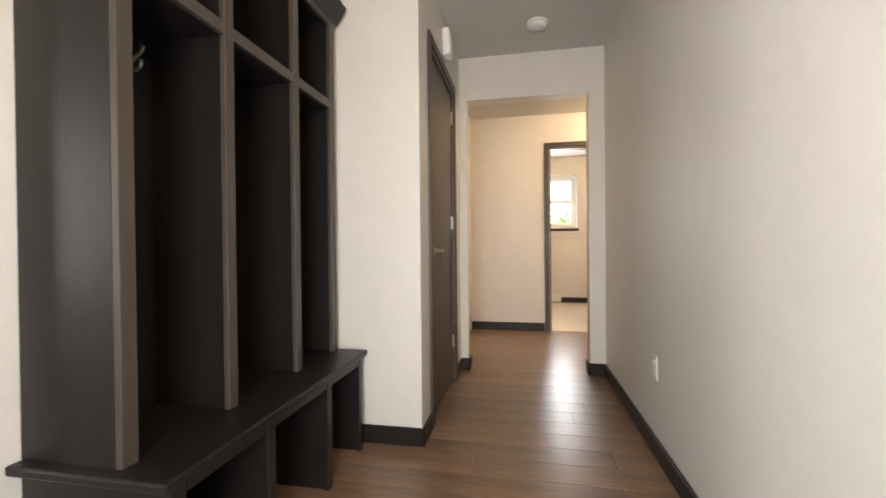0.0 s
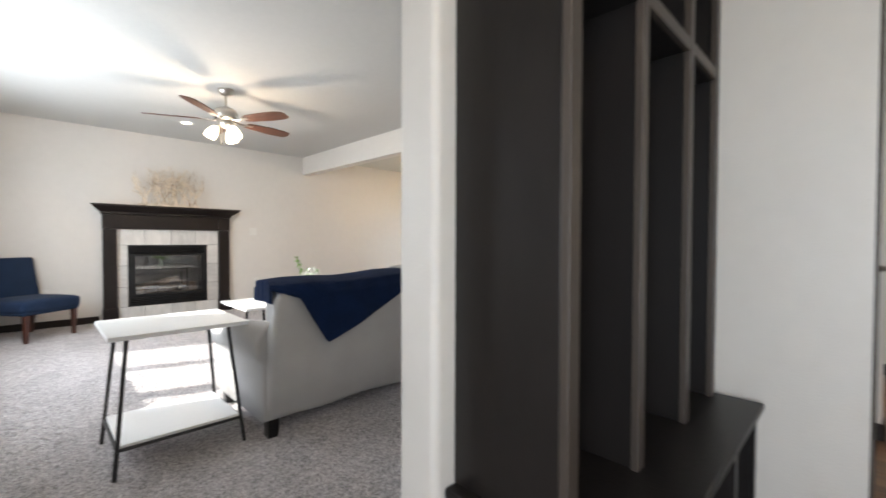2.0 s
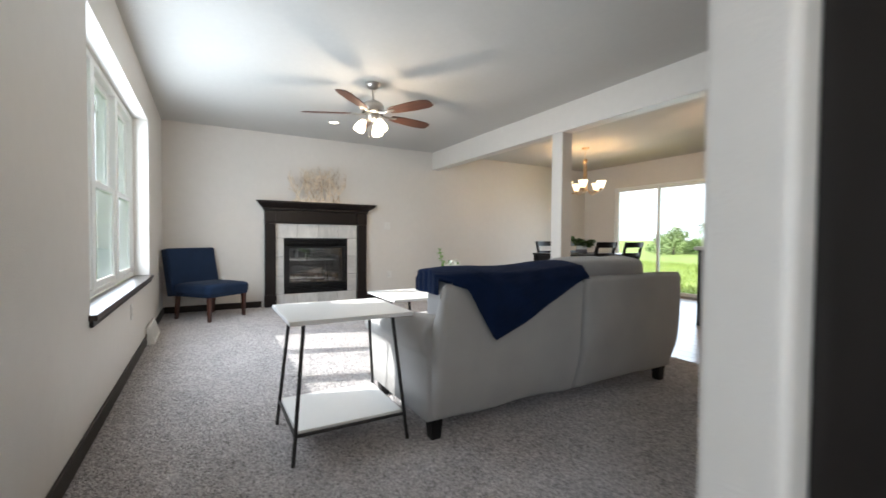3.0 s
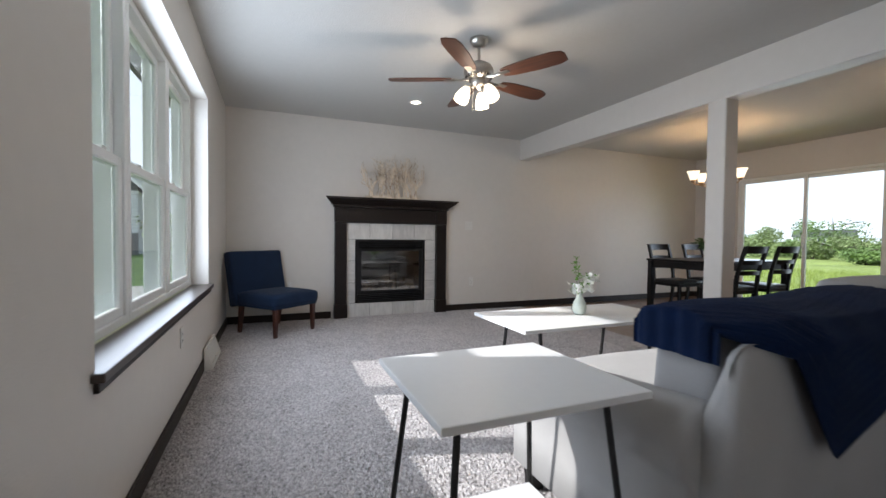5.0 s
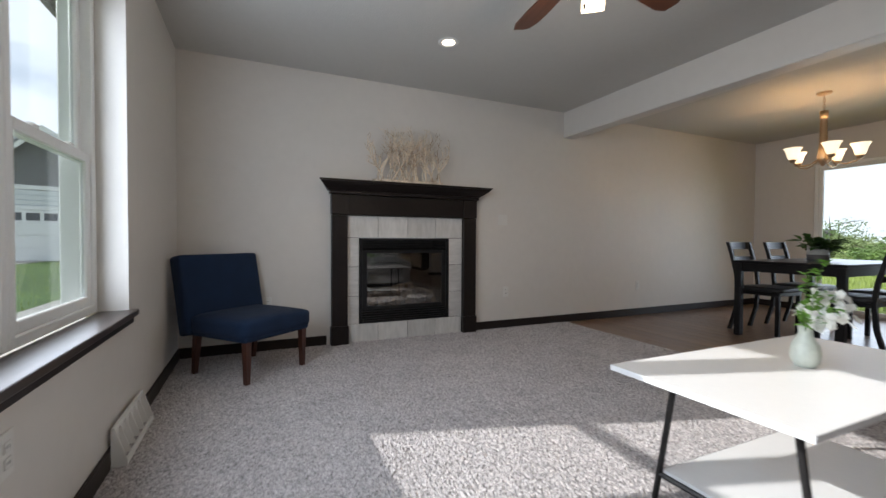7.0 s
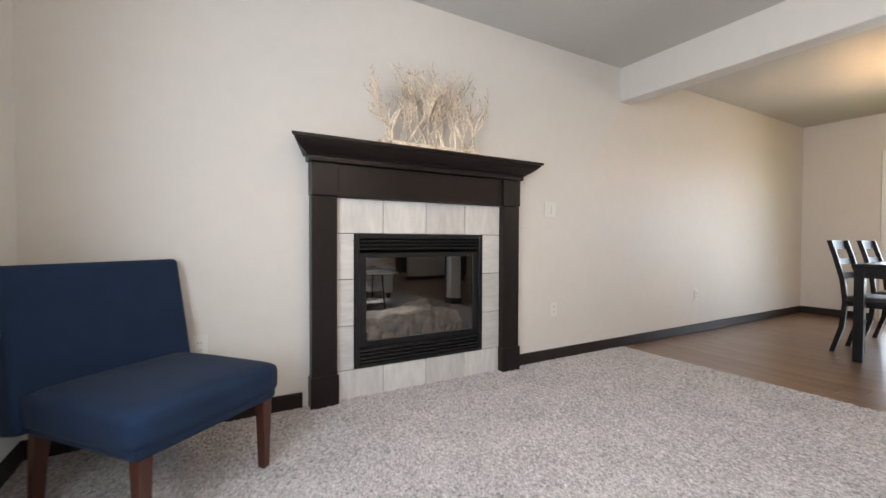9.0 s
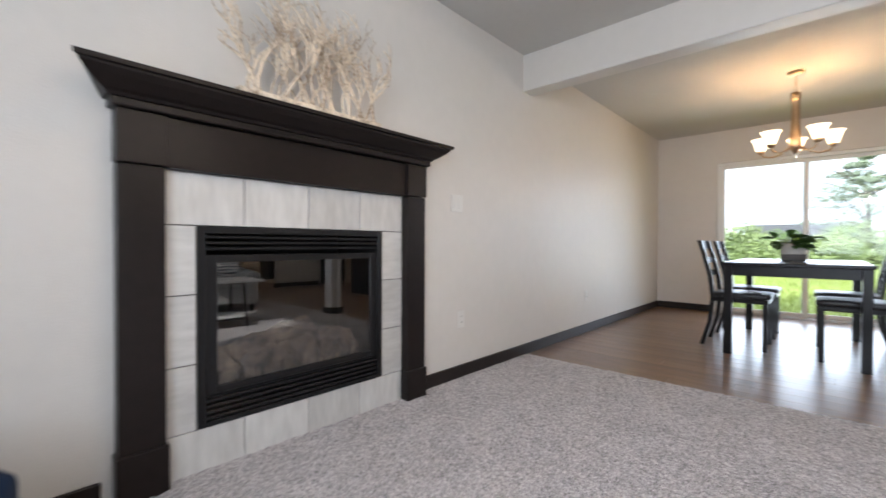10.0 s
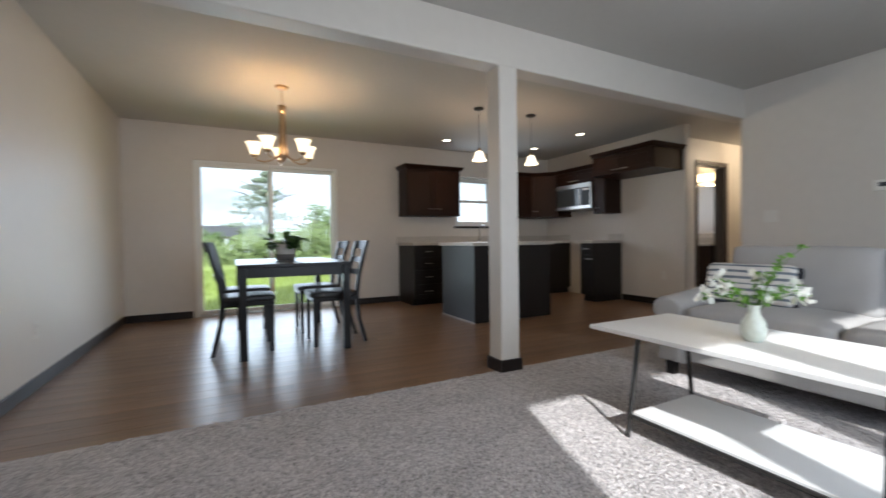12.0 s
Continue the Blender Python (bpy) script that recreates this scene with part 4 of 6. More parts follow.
def sofa():
    S = thing("sofa", "light grey linen sofa with rolled arms and dark feet", "sofa", at=pose(0, 0, 0.008))
    xb, xf, y0, y1 = -2.58, -3.47, 0.895, 2.85
    aw = 0.20
    part("base", box(xf + 0.03, xb - 0.12, y0 + 0.04, y1 - 0.04, 0.12, 0.33, 0.02, 3), M_SOFA, S)
    # back panel, leaning slightly, with a seam in the middle
    for a, c in ((y0 + 0.03, (y0 + y1) / 2 - 0.007), ((y0 + y1) / 2 + 0.007, y1 - 0.03)):
        bm = box(-0.055, 0.055, a, c, 0.10, 0.772, 0.035, 4)
        bmesh.ops.subdivide_edges(bm, edges=[e for e in bm.edges if e.calc_length() > 0.3], cuts=12, use_grid_fill=True)
        for v in bm.verts:
            lean = (v.co.z - 0.1) * 0.10
            if v.co.x < 0:
                v.co.x += 0.26 * max(0.0, v.co.z - 0.55)
            taper = 0.12 * max(0.0, v.co.z - 0.57)
            v.co.y += taper * max(0.0, 1 - (v.co.y - y0) / 0.5) - taper * max(0.0, 1 - (y1 - v.co.y) / 0.5)
            v.co.x += xb - 0.085 + lean * 0.6 - 0.25 * max(0.0, 0.3 - v.co.z) + 0.012 * noise.noise((v.co.y * 2.5, v.co.z * 3.2, 1.0)) * (1 if v.co.x > 0 else 0)
            v.co.z += 0.012 * noise.noise((v.co.y * 3, 2.0, 0)) + (0.004 * math.sin(v.co.y * 9) if v.co.z < 0.13 else 0)
        part("back_panel", bm, M_SOFA, S, smooth=True)
    for s, ya in ((-1, y0), (1, y1)):
        yc = ya - s * aw / 2
        o = [(-0.085, 0.10), (-0.086, 0.25), (-0.088, 0.40)]
        o += [(-0.020 + 0.112 * math.cos(radians(t)), 0.478 + 0.106 * math.sin(radians(t))) for t in range(212, -40, -14)]
        o += [(0.085, 0.40), (0.085, 0.25), (0.085, 0.10)]
        bm = prism([(yc + (q if s < 0 else -q), z) for q, z in o], "x", xf, xb - 0.085)
        bmesh.ops.bevel(bm, geom=[e for e in bm.edges if abs(e.verts[0].co.x - e.verts[1].co.x) < 0.01], offset=0.026, segments=4, profile=0.5, affect="EDGES")
        for v in bm.verts:
            v.co.z += max(0.0, v.co.z - 0.33) / 0.25 * (0.035 - 0.085 * (xb - v.co.x) / (xb - xf))
        part("arm", bm, M_SOFA, S, smooth=True)
    ym = (y0 + y1) / 2
    for k, (a, c) in enumerate(((y0 + aw, ym - 0.004), (ym + 0.004, y1 - aw))):
        part("seat_cushion", cushion(xf - 0.01, xb - 0.20, a, c, 0.32, 0.49, 0.5, 10, 0.006, 3 + k), M_SOFA, S, smooth=True)
        bc = cushion((-0.10, -0.10)[k], (0.10, 0.10)[k], a + (-0.10, 0.005)[k], c - 0.005, 0.0, (0.36, 0.405)[k], 0.38, 10, 0.010, 6 + k)
        bmesh.ops.transform(bc, matrix=pose(xb - (0.205, 0.31)[k], 0, 0.46, 0, (4, 9)[k], 0), verts=bc.verts)
        part("back_cushion", bc, M_CUSH, S, smooth=True)
    for x in (xb - 0.14, xf + 0.08):
        for y in (y0 + 0.075, y1 - 0.075):
            bm = bmesh.new()
            bmesh.ops.create_cone(bm, cap_ends=True, segments=4, radius1=0.036, radius2=0.046, depth=0.12, matrix=pose(x, y, 0.06, 0, 0, 45))
            part("foot", bm, M_DINE, S, "dark square tapered foot")


sofa()


def throw():
    """A ribbed blanket laid over the sofa's back, one corner hanging down behind, the other over the arm's end cushion."""
    bm = bmesh.new()
    nu, nv = 60, 56
    grid = {}
    ya, yb = 0.945, 1.85
    for i in range(nu + 1):
        u = max(0, i - 9) / (nu - 9)
        drop = 0.115 * max(0.0, 1 - i / 9)                # the end row folds down over the cushion
        y = ya + (yb - ya) * u
        hang = 0.02 + 0.255 * max(0.0, 1 - abs(u - 0.286) / (0.165 if u < 0.286 else 0.66))
        front = 0.05 + 0.04 * u
        top = 0.824 + 0.024 * u + 0.006 * math.sin(u * 9)
        e = min(1.0, u / 0.12)                            # the end lies on the cushion alone
        path = [Vector((-2.897, top - front)), Vector((-2.893, top - 0.04)), Vector((-2.868, top - 0.010)), Vector((-2.81, top)), Vector((-2.74 + 0.01 * e, top + 0.002)), Vector((-2.68 + 0.075 * e, top - 0.02)), Vector((-2.655 + 0.099 * e, top - 0.03 - 0.04 * e)), Vector((-2.650 + 0.10 * e, top - 0.045 - 0.025 * e - hang * e))]
        seg = [(path[k + 1] - path[k]).length for k in range(len(path) - 1)]
        tot = sum(seg)
        for j in range(nv + 1):
            s = tot * j / nv
            k = 0
            while k < len(seg) - 1 and s > seg[k]:
                s -= seg[k]
                k += 1
            p = path[k].lerp(path[k + 1], min(1, s / seg[k]))
            rib = 0.0035 * math.sin(j * 2.6)
            fold = 0.007 * noise.noise((y * 7, p.y * 6, 0))
            grid[i, j] = bm.verts.new((p.x + 0.012 + fold + (rib if k > 4 else 0), y + 0.02 * noise.noise((u * 3, j * 0.12, 4)), max(0.722 if i < 9 else 0.0, p.y + (rib if k <= 4 else 0) + 0.012 - drop)))
    for i in range(nu):
        for j in range(nv):
            bm.faces.new((grid[i, j], grid[i + 1, j], grid[i + 1, j + 1], grid[i, j + 1]))
    bmesh.ops.solidify(bm, geom=bm.faces[:], thickness=0.010)
    bmesh.ops.recalc_face_normals(bm, faces=bm.faces[:])
    tagged(link("throw_blanket", bm, M_THROW, smooth=True), "navy ribbed knit throw draped over the sofa back", "blanket")


throw()


def pillow():
    P = thing("throw_pillow", "cream throw pillow with slate stripes and black tassels", "pillow", at=pose(-3.08, 2.47, 0.497, 0, 15, 0))
    bm = cushion(-0.065, 0.065, -0.26, 0.26, 0.0, 0.265, 0.6, 30, 0.004, 9)
    me = part("cover", bm, M_STRIPE, P, smooth=True).data
    me.materials.append(M_STRIPED)
    for p in me.polygons:
        if int((p.center.z + 0.004) / 0.0135) % 3 == 0:
            p.material_index = 1
    for y in (-0.255, 0.255):
        for z in (0.02, 0.245):
            part("tassel", lathe([(0, 0), (0.012, 0.01), (0.020, -0.03), (0.016, -0.055), (0, -0.055)], 10, None, (0, y * 1.03, z)), M_TASSEL, P, "black yarn tassel")


pillow()


def leaf(bm, p, d, size, up=Vector((0, 0, 1)), wide=0.5):
    """A folded pointed leaf of six faces."""
    d = d.normalized()
    s = d.cross(up)
    s = s.normalized() if s.length > 1e-3 else Vector((1, 0, 0))
    n = s.cross(d)
    a, m, e = bm.verts.new(p), bm.verts.new(p + d * size * 0.5 - n * size * 0.03), bm.verts.new(p + d * size - n * size * 0.12)
    l = [bm.verts.new(p + d * size * k + s * size * wide * w + n * size * 0.06) for k, w in ((0.25, 0.36), (0.6, 0.45))]
    r = [bm.verts.new(p + d * size * k - s * size * wide * w + n * size * 0.06) for k, w in ((0.25, 0.36), (0.6, 0.45))]
    for f in ((a, m, l[0]), (l[0], m, l[1]), (l[1], m, e), (a, r[0], m), (r[0], r[1], m), (r[1], e, m)):
        bm.faces.new(f)


def flower_vase():
    V = thing("flower_vase", "celadon ceramic vase holding white blossoms and green sprigs", "vase", at=pose(-4.20, 1.882, 0.5135) @ Matrix.Diagonal((0.74, 0.74, 0.92, 1)))
    prof = [(0, 0), (0.040, 0), (0.056, 0.02), (0.062, 0.05), (0.055, 0.085), (0.034, 0.115), (0.027, 0.135), (0.030, 0.155), (0.036, 0.162), (0.031, 0.160), (0.024, 0.138), (0.02, 0.05), (0, 0.05)]
    part("vase_body", lathe(prof, 28), M_VASE, V, smooth=True)
    rnd = random.Random(3)
    for k in range(9):
        a = rnd.uniform(0, 6.28)
        tall = k in (0, 1)
        lean = Vector((0.13, -0.17, 0.28)) if tall else Vector((-0.54 * 0.23 * math.cos(k * 0.9) + 0.84 * (0.055 + 0.04 * math.sin(a)), 0.84 * 0.23 * math.cos(k * 0.9) + 0.54 * (0.055 + 0.04 * math.sin(a)), rnd.uniform(0.05, 0.15)))
        if k == 1:
            lean = Vector((0.05, -0.10, 0.23))
        p0 = Vector((math.cos(a) * 0.012, math.sin(a) * 0.012, 0.13))
        pts = [p0 + lean * (i / 5) + Vector((0, 0, 0.03 * math.sin(i / 5 * 3.1))) for i in range(6)]
        part("stem", tube(pts, [0.0026 - 0.0003 * i for i in range(6)], 6), M_STEM, V)
        bm = bmesh.new()
        for i in range(1, 6):
            for _ in range(6 if tall else 4):
                d = Vector((rnd.uniform(-1, 1), rnd.uniform(-1, 1), rnd.uniform(-0.2, 0.8)))
                leaf(bm, pts[i] + Vector((rnd.uniform(-0.01, 0.01), rnd.uniform(-0.01, 0.01), rnd.uniform(-0.015, 0.015))), d, rnd.uniform(0.025, 0.045), wide=0.75)
        part("sprig_leaves", bm, M_LEAF2, V)
        if not tall:
            for _ in range(10):
                bm = bmesh.new()
                c = pts[-1] + Vector((rnd.uniform(-0.05, 0.05), rnd.uniform(-0.04, 0.04), rnd.uniform(-0.035, 0.03)))
                ax = Vector((rnd.uniform(-1, 1), rnd.uniform(-1, 1), rnd.uniform(0.1, 1))).normalized()
                u = ax.orthogonal().normalized()
                w2 = ax.cross(u)
                for q in range(5):
                    t = q * 2 * math.pi / 5
                    leaf(bm, c, (u * math.cos(t) + w2 * math.sin(t) + ax * 0.35), 0.023, ax, 1.0)
                part("blossom", bm, M_PETAL, V, "white blossom")


flower_vase()


def register():
    R = thing("floor_register", "white wedge-shaped baseboard heating register on the window wall", "register", at=pose(-5.745, WY0 + 0.014, 0.008))
    o = [(0.0, 0.0), (0.058, 0.0), (0.058, 0.022), (0.012, 0.165), (0.0, 0.165)]
    for x in (-0.245, 0.239):
        part("end_cap", prism(o, "x", x, x + 0.006), M_WHITE, R)
    part("bottom_rail", box(-0.239, 0.239, 0.044, 0.057, 0.0, 0.024, 0.003), M_WHITE, R)
    part("top_rail", box(-0.239, 0.239, 0.0, 0.014, 0.145, 0.165, 0.003), M_WHITE, R)
    part("back_plate", box(-0.239, 0.239, 0.001, 0.004, 0.0, 0.145), M_WHITE, R)
    for k in range(5):
        x = -0.16 + k * 0.08
        sl = prism([(0.006, 0.02), (0.052, 0.026), (0.013, 0.147), (0.006, 0.147)], "x", x - 0.0015, x + 0.0015)
        part("fin", sl, M_WHITE, R)


register()


# ---- ceiling fan, downlights ----
def fan():
    F = thing("ceiling_fan", "brushed nickel ceiling fan with five cherry blades and lit shades", "ceiling fan", at=pose(-4.728, 1.378, CEIL))
    part("canopy", lathe([(0, 0), (0.065, 0), (0.066, -0.02), (0.052, -0.045), (0.030, -0.058), (0.018, -0.062), (0, -0.062)], 28), M_NICKEL, F, smooth=True)
    part("down_rod", tube([(0, 0, -0.06), (0, 0, -0.20)], 0.011, 12), M_NICKEL, F)
    F0, F = F, part("motor_mount", tube([(0, 0, -0.11), (0, 0, -0.13)], 0.02, 12), M_NICKEL, F)
    F.location.z = -0.045
    part("motor_housing", lathe([(0, -0.115), (0.03, -0.118), (0.055, -0.128), (0.092, -0.150), (0.108, -0.180), (0.108, -0.205), (0.098, -0.228), (0.075, -0.243), (0.05, -0.25), (0, -0.25)], 32), M_NICKEL, F, smooth=True)
    for k in range(24):
        a = 2 * math.pi * k / 24
        v = box(0.072, 0.100, -0.0025, 0.0025, -0.240, -0.222, 0.001, 1)
        bmesh.ops.transform(v, matrix=pose(0, 0, 0, 0, 0, math.degrees(a)), verts=v.verts)
        part("vent_slot", v, M_BLACK, F)
    part("switch_housing", lathe([(0, -0.25), (0.055, -0.25), (0.058, -0.275), (0.05, -0.295), (0.036, -0.305), (0.022, -0.32), (0, -0.322)], 24), M_NICKEL, F, smooth=True)
    for k in range(5):
        a = 29 + 72 * k
        arm = bmesh.new()
        tube([(0.07, 0, -0.238), (0.13, 0, -0.250), (0.19, 0, -0.245)], [0.012, 0.010, 0.008], 8, True, arm)
        box(0.17, 0.255, -0.032, 0.032, -0.250, -0.245, 0.002, 1, arm)
        br = part("blade_bracket", arm, M_NICKEL, F, smooth=False)
        br.matrix_basis = pose(0, 0, 0, 0, 0, a)
        out = [(0.20, -0.040), (0.27, -0.058), (0.45, -0.070), (0.58, -0.070), (0.645, -0.052), (0.66, -0.02), (0.655, 0.045), (0.60, 0.066), (0.45, 0.070), (0.27, 0.056), (0.20, 0.040)]
        bl = prism(out, "z", -0.004, 0.004)
        bmesh.ops.transform(bl, matrix=pose(0, 0, -0.243, -12, 0, 0), verts=bl.verts)
        o = part("blade", bl, M_BLADE, F, "dark cherry wooden blade")
        o.matrix_basis = pose(0, 0, 0, 0, 0, a)
    for k in range(3):
        a = radians(20 + 120 * k)
        d = Vector((math.cos(a), math.sin(a), 0))
        s = part("lamp_arm", tube([d * 0.03 + Vector((0, 0, -0.292)), d * 0.065 + Vector((0, 0, -0.300)), d * 0.085 + Vector((0, 0, -0.318))], 0.009, 8), M_NICKEL, F)
        sh = lathe([(0.022, 0), (0.030, -0.012), (0.044, -0.045), (0.052, -0.085), (0.050, -0.115), (0.047, -0.115), (0.049, -0.085), (0.041, -0.045), (0.026, -0.012)], 20)
        bmesh.ops.transform(sh, matrix=Matrix.Translation(d * 0.085 + Vector((0, 0, -0.312))) @ Matrix.Rotation(radians(-28), 4, Vector((-d.y, d.x, 0))), verts=sh.verts)
        o = part("shade", sh, M_BULB, F, "lit frosted glass shade", True)
        o.visible_shadow = False
    for x, y, l in ((0.035, 0.02, 0.10), (-0.03, -0.03, 0.14)):
        part("pull_chain", tube([(x, y, -0.30), (x, y, -0.30 - l)], 0.0016, 6), M_NICKEL, F)
        part("chain_fob", lathe([(0, 0), (0.006, -0.008), (0.006, -0.025), (0, -0.03)], 10, None, (x, y, -0.30 - l)), M_DINE, F)


fan()
lamp("fan_lamp", (-4.728, 1.378, CEIL - 0.58), 9, (1.0, 0.79, 0.56), 0.07)


def downlight(x, y, watts=9):
    D = thing("recessed_downlight", "lit white recessed downlight in the ceiling", "ceiling light", "recessed ceiling lights", at=pose(x, y, CEIL))
    part("trim_ring", lathe([(0.050, 0.004), (0.050, -0.004), (0.072, -0.006), (0.078, 0.0), (0.050, 0.004)], 28), M_WHITE, D)
    part("lens", lathe([(0, -0.002), (0.050, -0.002), (0.050, -0.0035), (0, -0.0035)], 28), M_CAN, D, "glowing lens")
    d = bpy.data.lights.new("downlight_lamp", "SPOT")
    d.energy, d.color, d.spot_size, d.spot_blend, d.shadow_soft_size = watts, (1.0, 0.72, 0.44), radians(130), 0.6, 0.05
    o = new("downlight_lamp", d)
    o.matrix_world = look((x, y, CEIL - 0.012), (x, y, 0), 0)


for x, y, w in ((-6.25, 1.41, 14), (-3.17, 6.50, 9), (-1.58, 6.42, 10), (-1.57, 5.40, 9)):
    downlight(x, y, w)


# ---- dining area ----
def dining_table():
    D = thing("dining_table", "dark espresso rectangular dining table with square legs", "table", at=pose(-5.60, 5.30, 0))
    w, d, h = 0.455, 0.72, 0.77
    part("tabletop", box(-w, w, -d, d, h - 0.028, h, 0.005), M_DINE, D)
    for a in (-1, 1):
        part("apron", box(-w + 0.07, w - 0.07, a * (d - 0.045) - 0.011, a * (d - 0.045) + 0.011, h - 0.11, h - 0.028, 0.002), M_DINE, D)
        part("apron", box(a * (w - 0.045) - 0.011, a * (w - 0.045) + 0.011, -d + 0.07, d - 0.07, h - 0.11, h - 0.028, 0.002), M_DINE, D)
        for b2 in (-1, 1):
            x, y = a * (w - 0.042), b2 * (d - 0.042)
            part("leg", box(x - 0.03, x + 0.03, y - 0.03, y + 0.03, 0, h - 0.028, 0.004), M_DINE, D)


dining_table()


def dining_chair(at):
    C = thing("dining_chair", "dark espresso ladder-back dining chair with black seat pad", "chair", "chairs round the dining table", at=at)
    # local: y forward
    part("seat_frame", box(-0.205, 0.205, -0.19, 0.21, 0.405, 0.445, 0.006), M_DINE, C)
    part("seat", cushion(-0.215, 0.215, -0.195, 0.225, 0.44, 0.49, 0.7, 7, 0.001), M_SEAT, C, "black padded seat", True)
    for x in (-0.185, 0.185):
        part("front_leg", box(x - 0.018, x + 0.018, 0.17, 0.206, 0, 0.405, 0.003), M_DINE, C)
        bm = bmesh.new()
        prof = [(-0.275, 0.0), (-0.215, 0.22), (-0.195, 0.44), (-0.215, 0.62), (-0.265, 0.82), (-0.305, 0.955)]
        o = [(y - 0.016, z) for y, z in prof] + [(y + 0.018, z) for y, z in reversed(prof)]
        bm = prism(o, "x", x - 0.016, x + 0.016)
        part("back_post", bm, M_DINE, C)
    for z0, z1, yc in ((0.875, 0.955, -0.292), (0.745, 0.795, -0.252), (0.625, 0.675, -0.222)):
        bm = bmesh.new()
        n = 8
        ring = []
        for k in range(n + 1):
            x = -0.172 + 0.344 * k / n
            bow = -0.022 * (1 - (2 * k / n - 1) ** 2)
            lean = -0.020 * (z1 - z0) / 0.08
            ring.append([bm.verts.new((x, yc + bow + dy + (lean if z == z1 else 0), z)) for dy, z in ((-0.008, z0), (0.008, z0), (0.008, z1), (-0.008, z1))])
        for a, b2 in zip(ring, ring[1:]):
            for k in range(4):
                bm.faces.new((a[k], a[(k + 1) % 4], b2[(k + 1) % 4], b2[k]))
        bm.faces.new(ring[0][::-1])
        bm.faces.new(ring[-1])
        bmesh.ops.recalc_face_normals(bm, faces=bm.faces[:])
        part("back_slat", bm, M_DINE, C)
    return C


chair0 = dining_chair(pose(-5.97, 5.05, 0, 0, 0, -90))
for x, y, a in ((-5.96, 5.72, -90), (-5.24, 4.98, 90), (-5.26, 5.62, 90)):
    copy_thing(chair0, pose(x, y, 0, 0, 0, a))


def table_plant():
    P = thing("potted_plant", "green leafy plant in a two-tone stoneware pot", "plant", at=pose(-5.62, 5.22, 0.771) @ Matrix.Scale(1.22, 4))
    part("pot", lathe([(0, 0), (0.062, 0), (0.070, 0.03), (0.072, 0.055), (0.070, 0.13), (0.062, 0.132), (0.062, 0.11), (0, 0.11)], 28), M_POT, P, smooth=True)
    part("pot_band", lathe([(0.0705, 0.004), (0.0715, 0.030), (0.0735, 0.050), (0.0715, 0.052), (0.068, 0.03), (0.0625, 0.004)], 28), M_POT2, P, "dark glazed band", True)
    part("soil", lathe([(0, 0.112), (0.061, 0.112), (0.061, 0.118), (0, 0.120)], 20), M_SOOT, P)
    rnd = random.Random(8)
    for k in range(30):
        a, l = rnd.uniform(0, 6.28), rnd.uniform(0.05, 0.16)
        d = Vector((math.cos(a), math.sin(a), rnd.uniform(0.35, 1.3))).normalized()
        pts = [Vector((0, 0, 0.115)) + d * l * t - Vector((0, 0, 0.05 * t * t)) for t in (0, 0.5, 1)]
        s = part("stem", tube(pts, [0.003, 0.0025, 0.0015], 6), M_STEM, P)
        bm = bmesh.new()
        for _ in range(6):
            leaf(bm, pts[-1] + Vector((rnd.uniform(-0.02, 0.02), rnd.uniform(-0.02, 0.02), rnd.uniform(-0.01, 0.02))), Vector((math.cos(a) + rnd.uniform(-0.9, 0.9), math.sin(a) + rnd.uniform(-0.9, 0.9), rnd.uniform(-0.2, 0.5))), rnd.uniform(0.06, 0.095), wide=0.75)
        part("leaves", bm, M_LEAF, s)


table_plant()


def chandelier():
    C = thing("chandelier", "bronze nickel chandelier with five lit frosted bell shades", "chandelier", at=pose(-5.62, 5.27, CEIL))
    part("canopy", lathe([(0, 0), (0.062, 0), (0.062, -0.012), (0.045, -0.025), (0.012, -0.03), (0, -0.03)], 24), M_BRASS, C, smooth=True)
    for k in range(7):
        z = -0.035 - k * 0.028
        pts = [(0.010 * math.cos(t) if k % 2 else 0, 0 if k % 2 else 0.010 * math.cos(t), z - 0.014 + 0.018 * math.sin(t)) for t in [i * math.pi / 5 for i in range(11)]]
        part("chain_link", tube(pts, 0.002, 6), M_BRASS, C)
    part("loop", lathe([(0, -0.230), (0.016, -0.233), (0.020, -0.243), (0.012, -0.255), (0, -0.257)], 16), M_BRASS, C, smooth=True)
    part("stem_column", lathe([(0, -0.255), (0.034, -0.257), (0.036, -0.185), (0.022, -0.195), (0.030, -0.305), (0.033, -0.485), (0.040, -0.585), (0.046, -0.645), (0.038, -0.685), (0.020, -0.710), (0.014, -0.725), (0, -0.735)], 24), M_BRASS, C, smooth=True)
    for k in range(5):
        a = radians(18 + 72 * k)
        d = Vector((math.cos(a), math.sin(a), 0))
        pts = [d * r + Vector((0, 0, z)) for r, z in ((0.035, -0.660), (0.10, -0.710), (0.17, -0.730), (0.235, -0.715), (0.265, -0.685))]
        part("arm", tube(pts, 0.008, 10), M_BRASS, C, smooth=True)
        c = d * 0.265
        part("cup", lathe([(0, -0.690), (0.020, -0.690), (0.030, -0.675), (0.032, -0.660), (0, -0.660)], 18, None, (c.x, c.y, 0)), M_BRASS, C, smooth=True)
        o = part("shade", lathe([(0.030, -0.663), (0.040, -0.645), (0.050, -0.605), (0.064, -0.565), (0.078, -0.547), (0.075, -0.547), (0.060, -0.567), (0.046, -0.605), (0.036, -0.641)], 24, None, (c.x, c.y, 0)), M_CHSHADE, C, "lit frosted bell shade", True)
        o.visible_shadow = False
        lamp("chandelier_lamp", (-5.62 + c.x, 5.27 + c.y, CEIL - 0.58), 1.7, (1.0, 0.56, 0.20), 0.025)


chandelier()


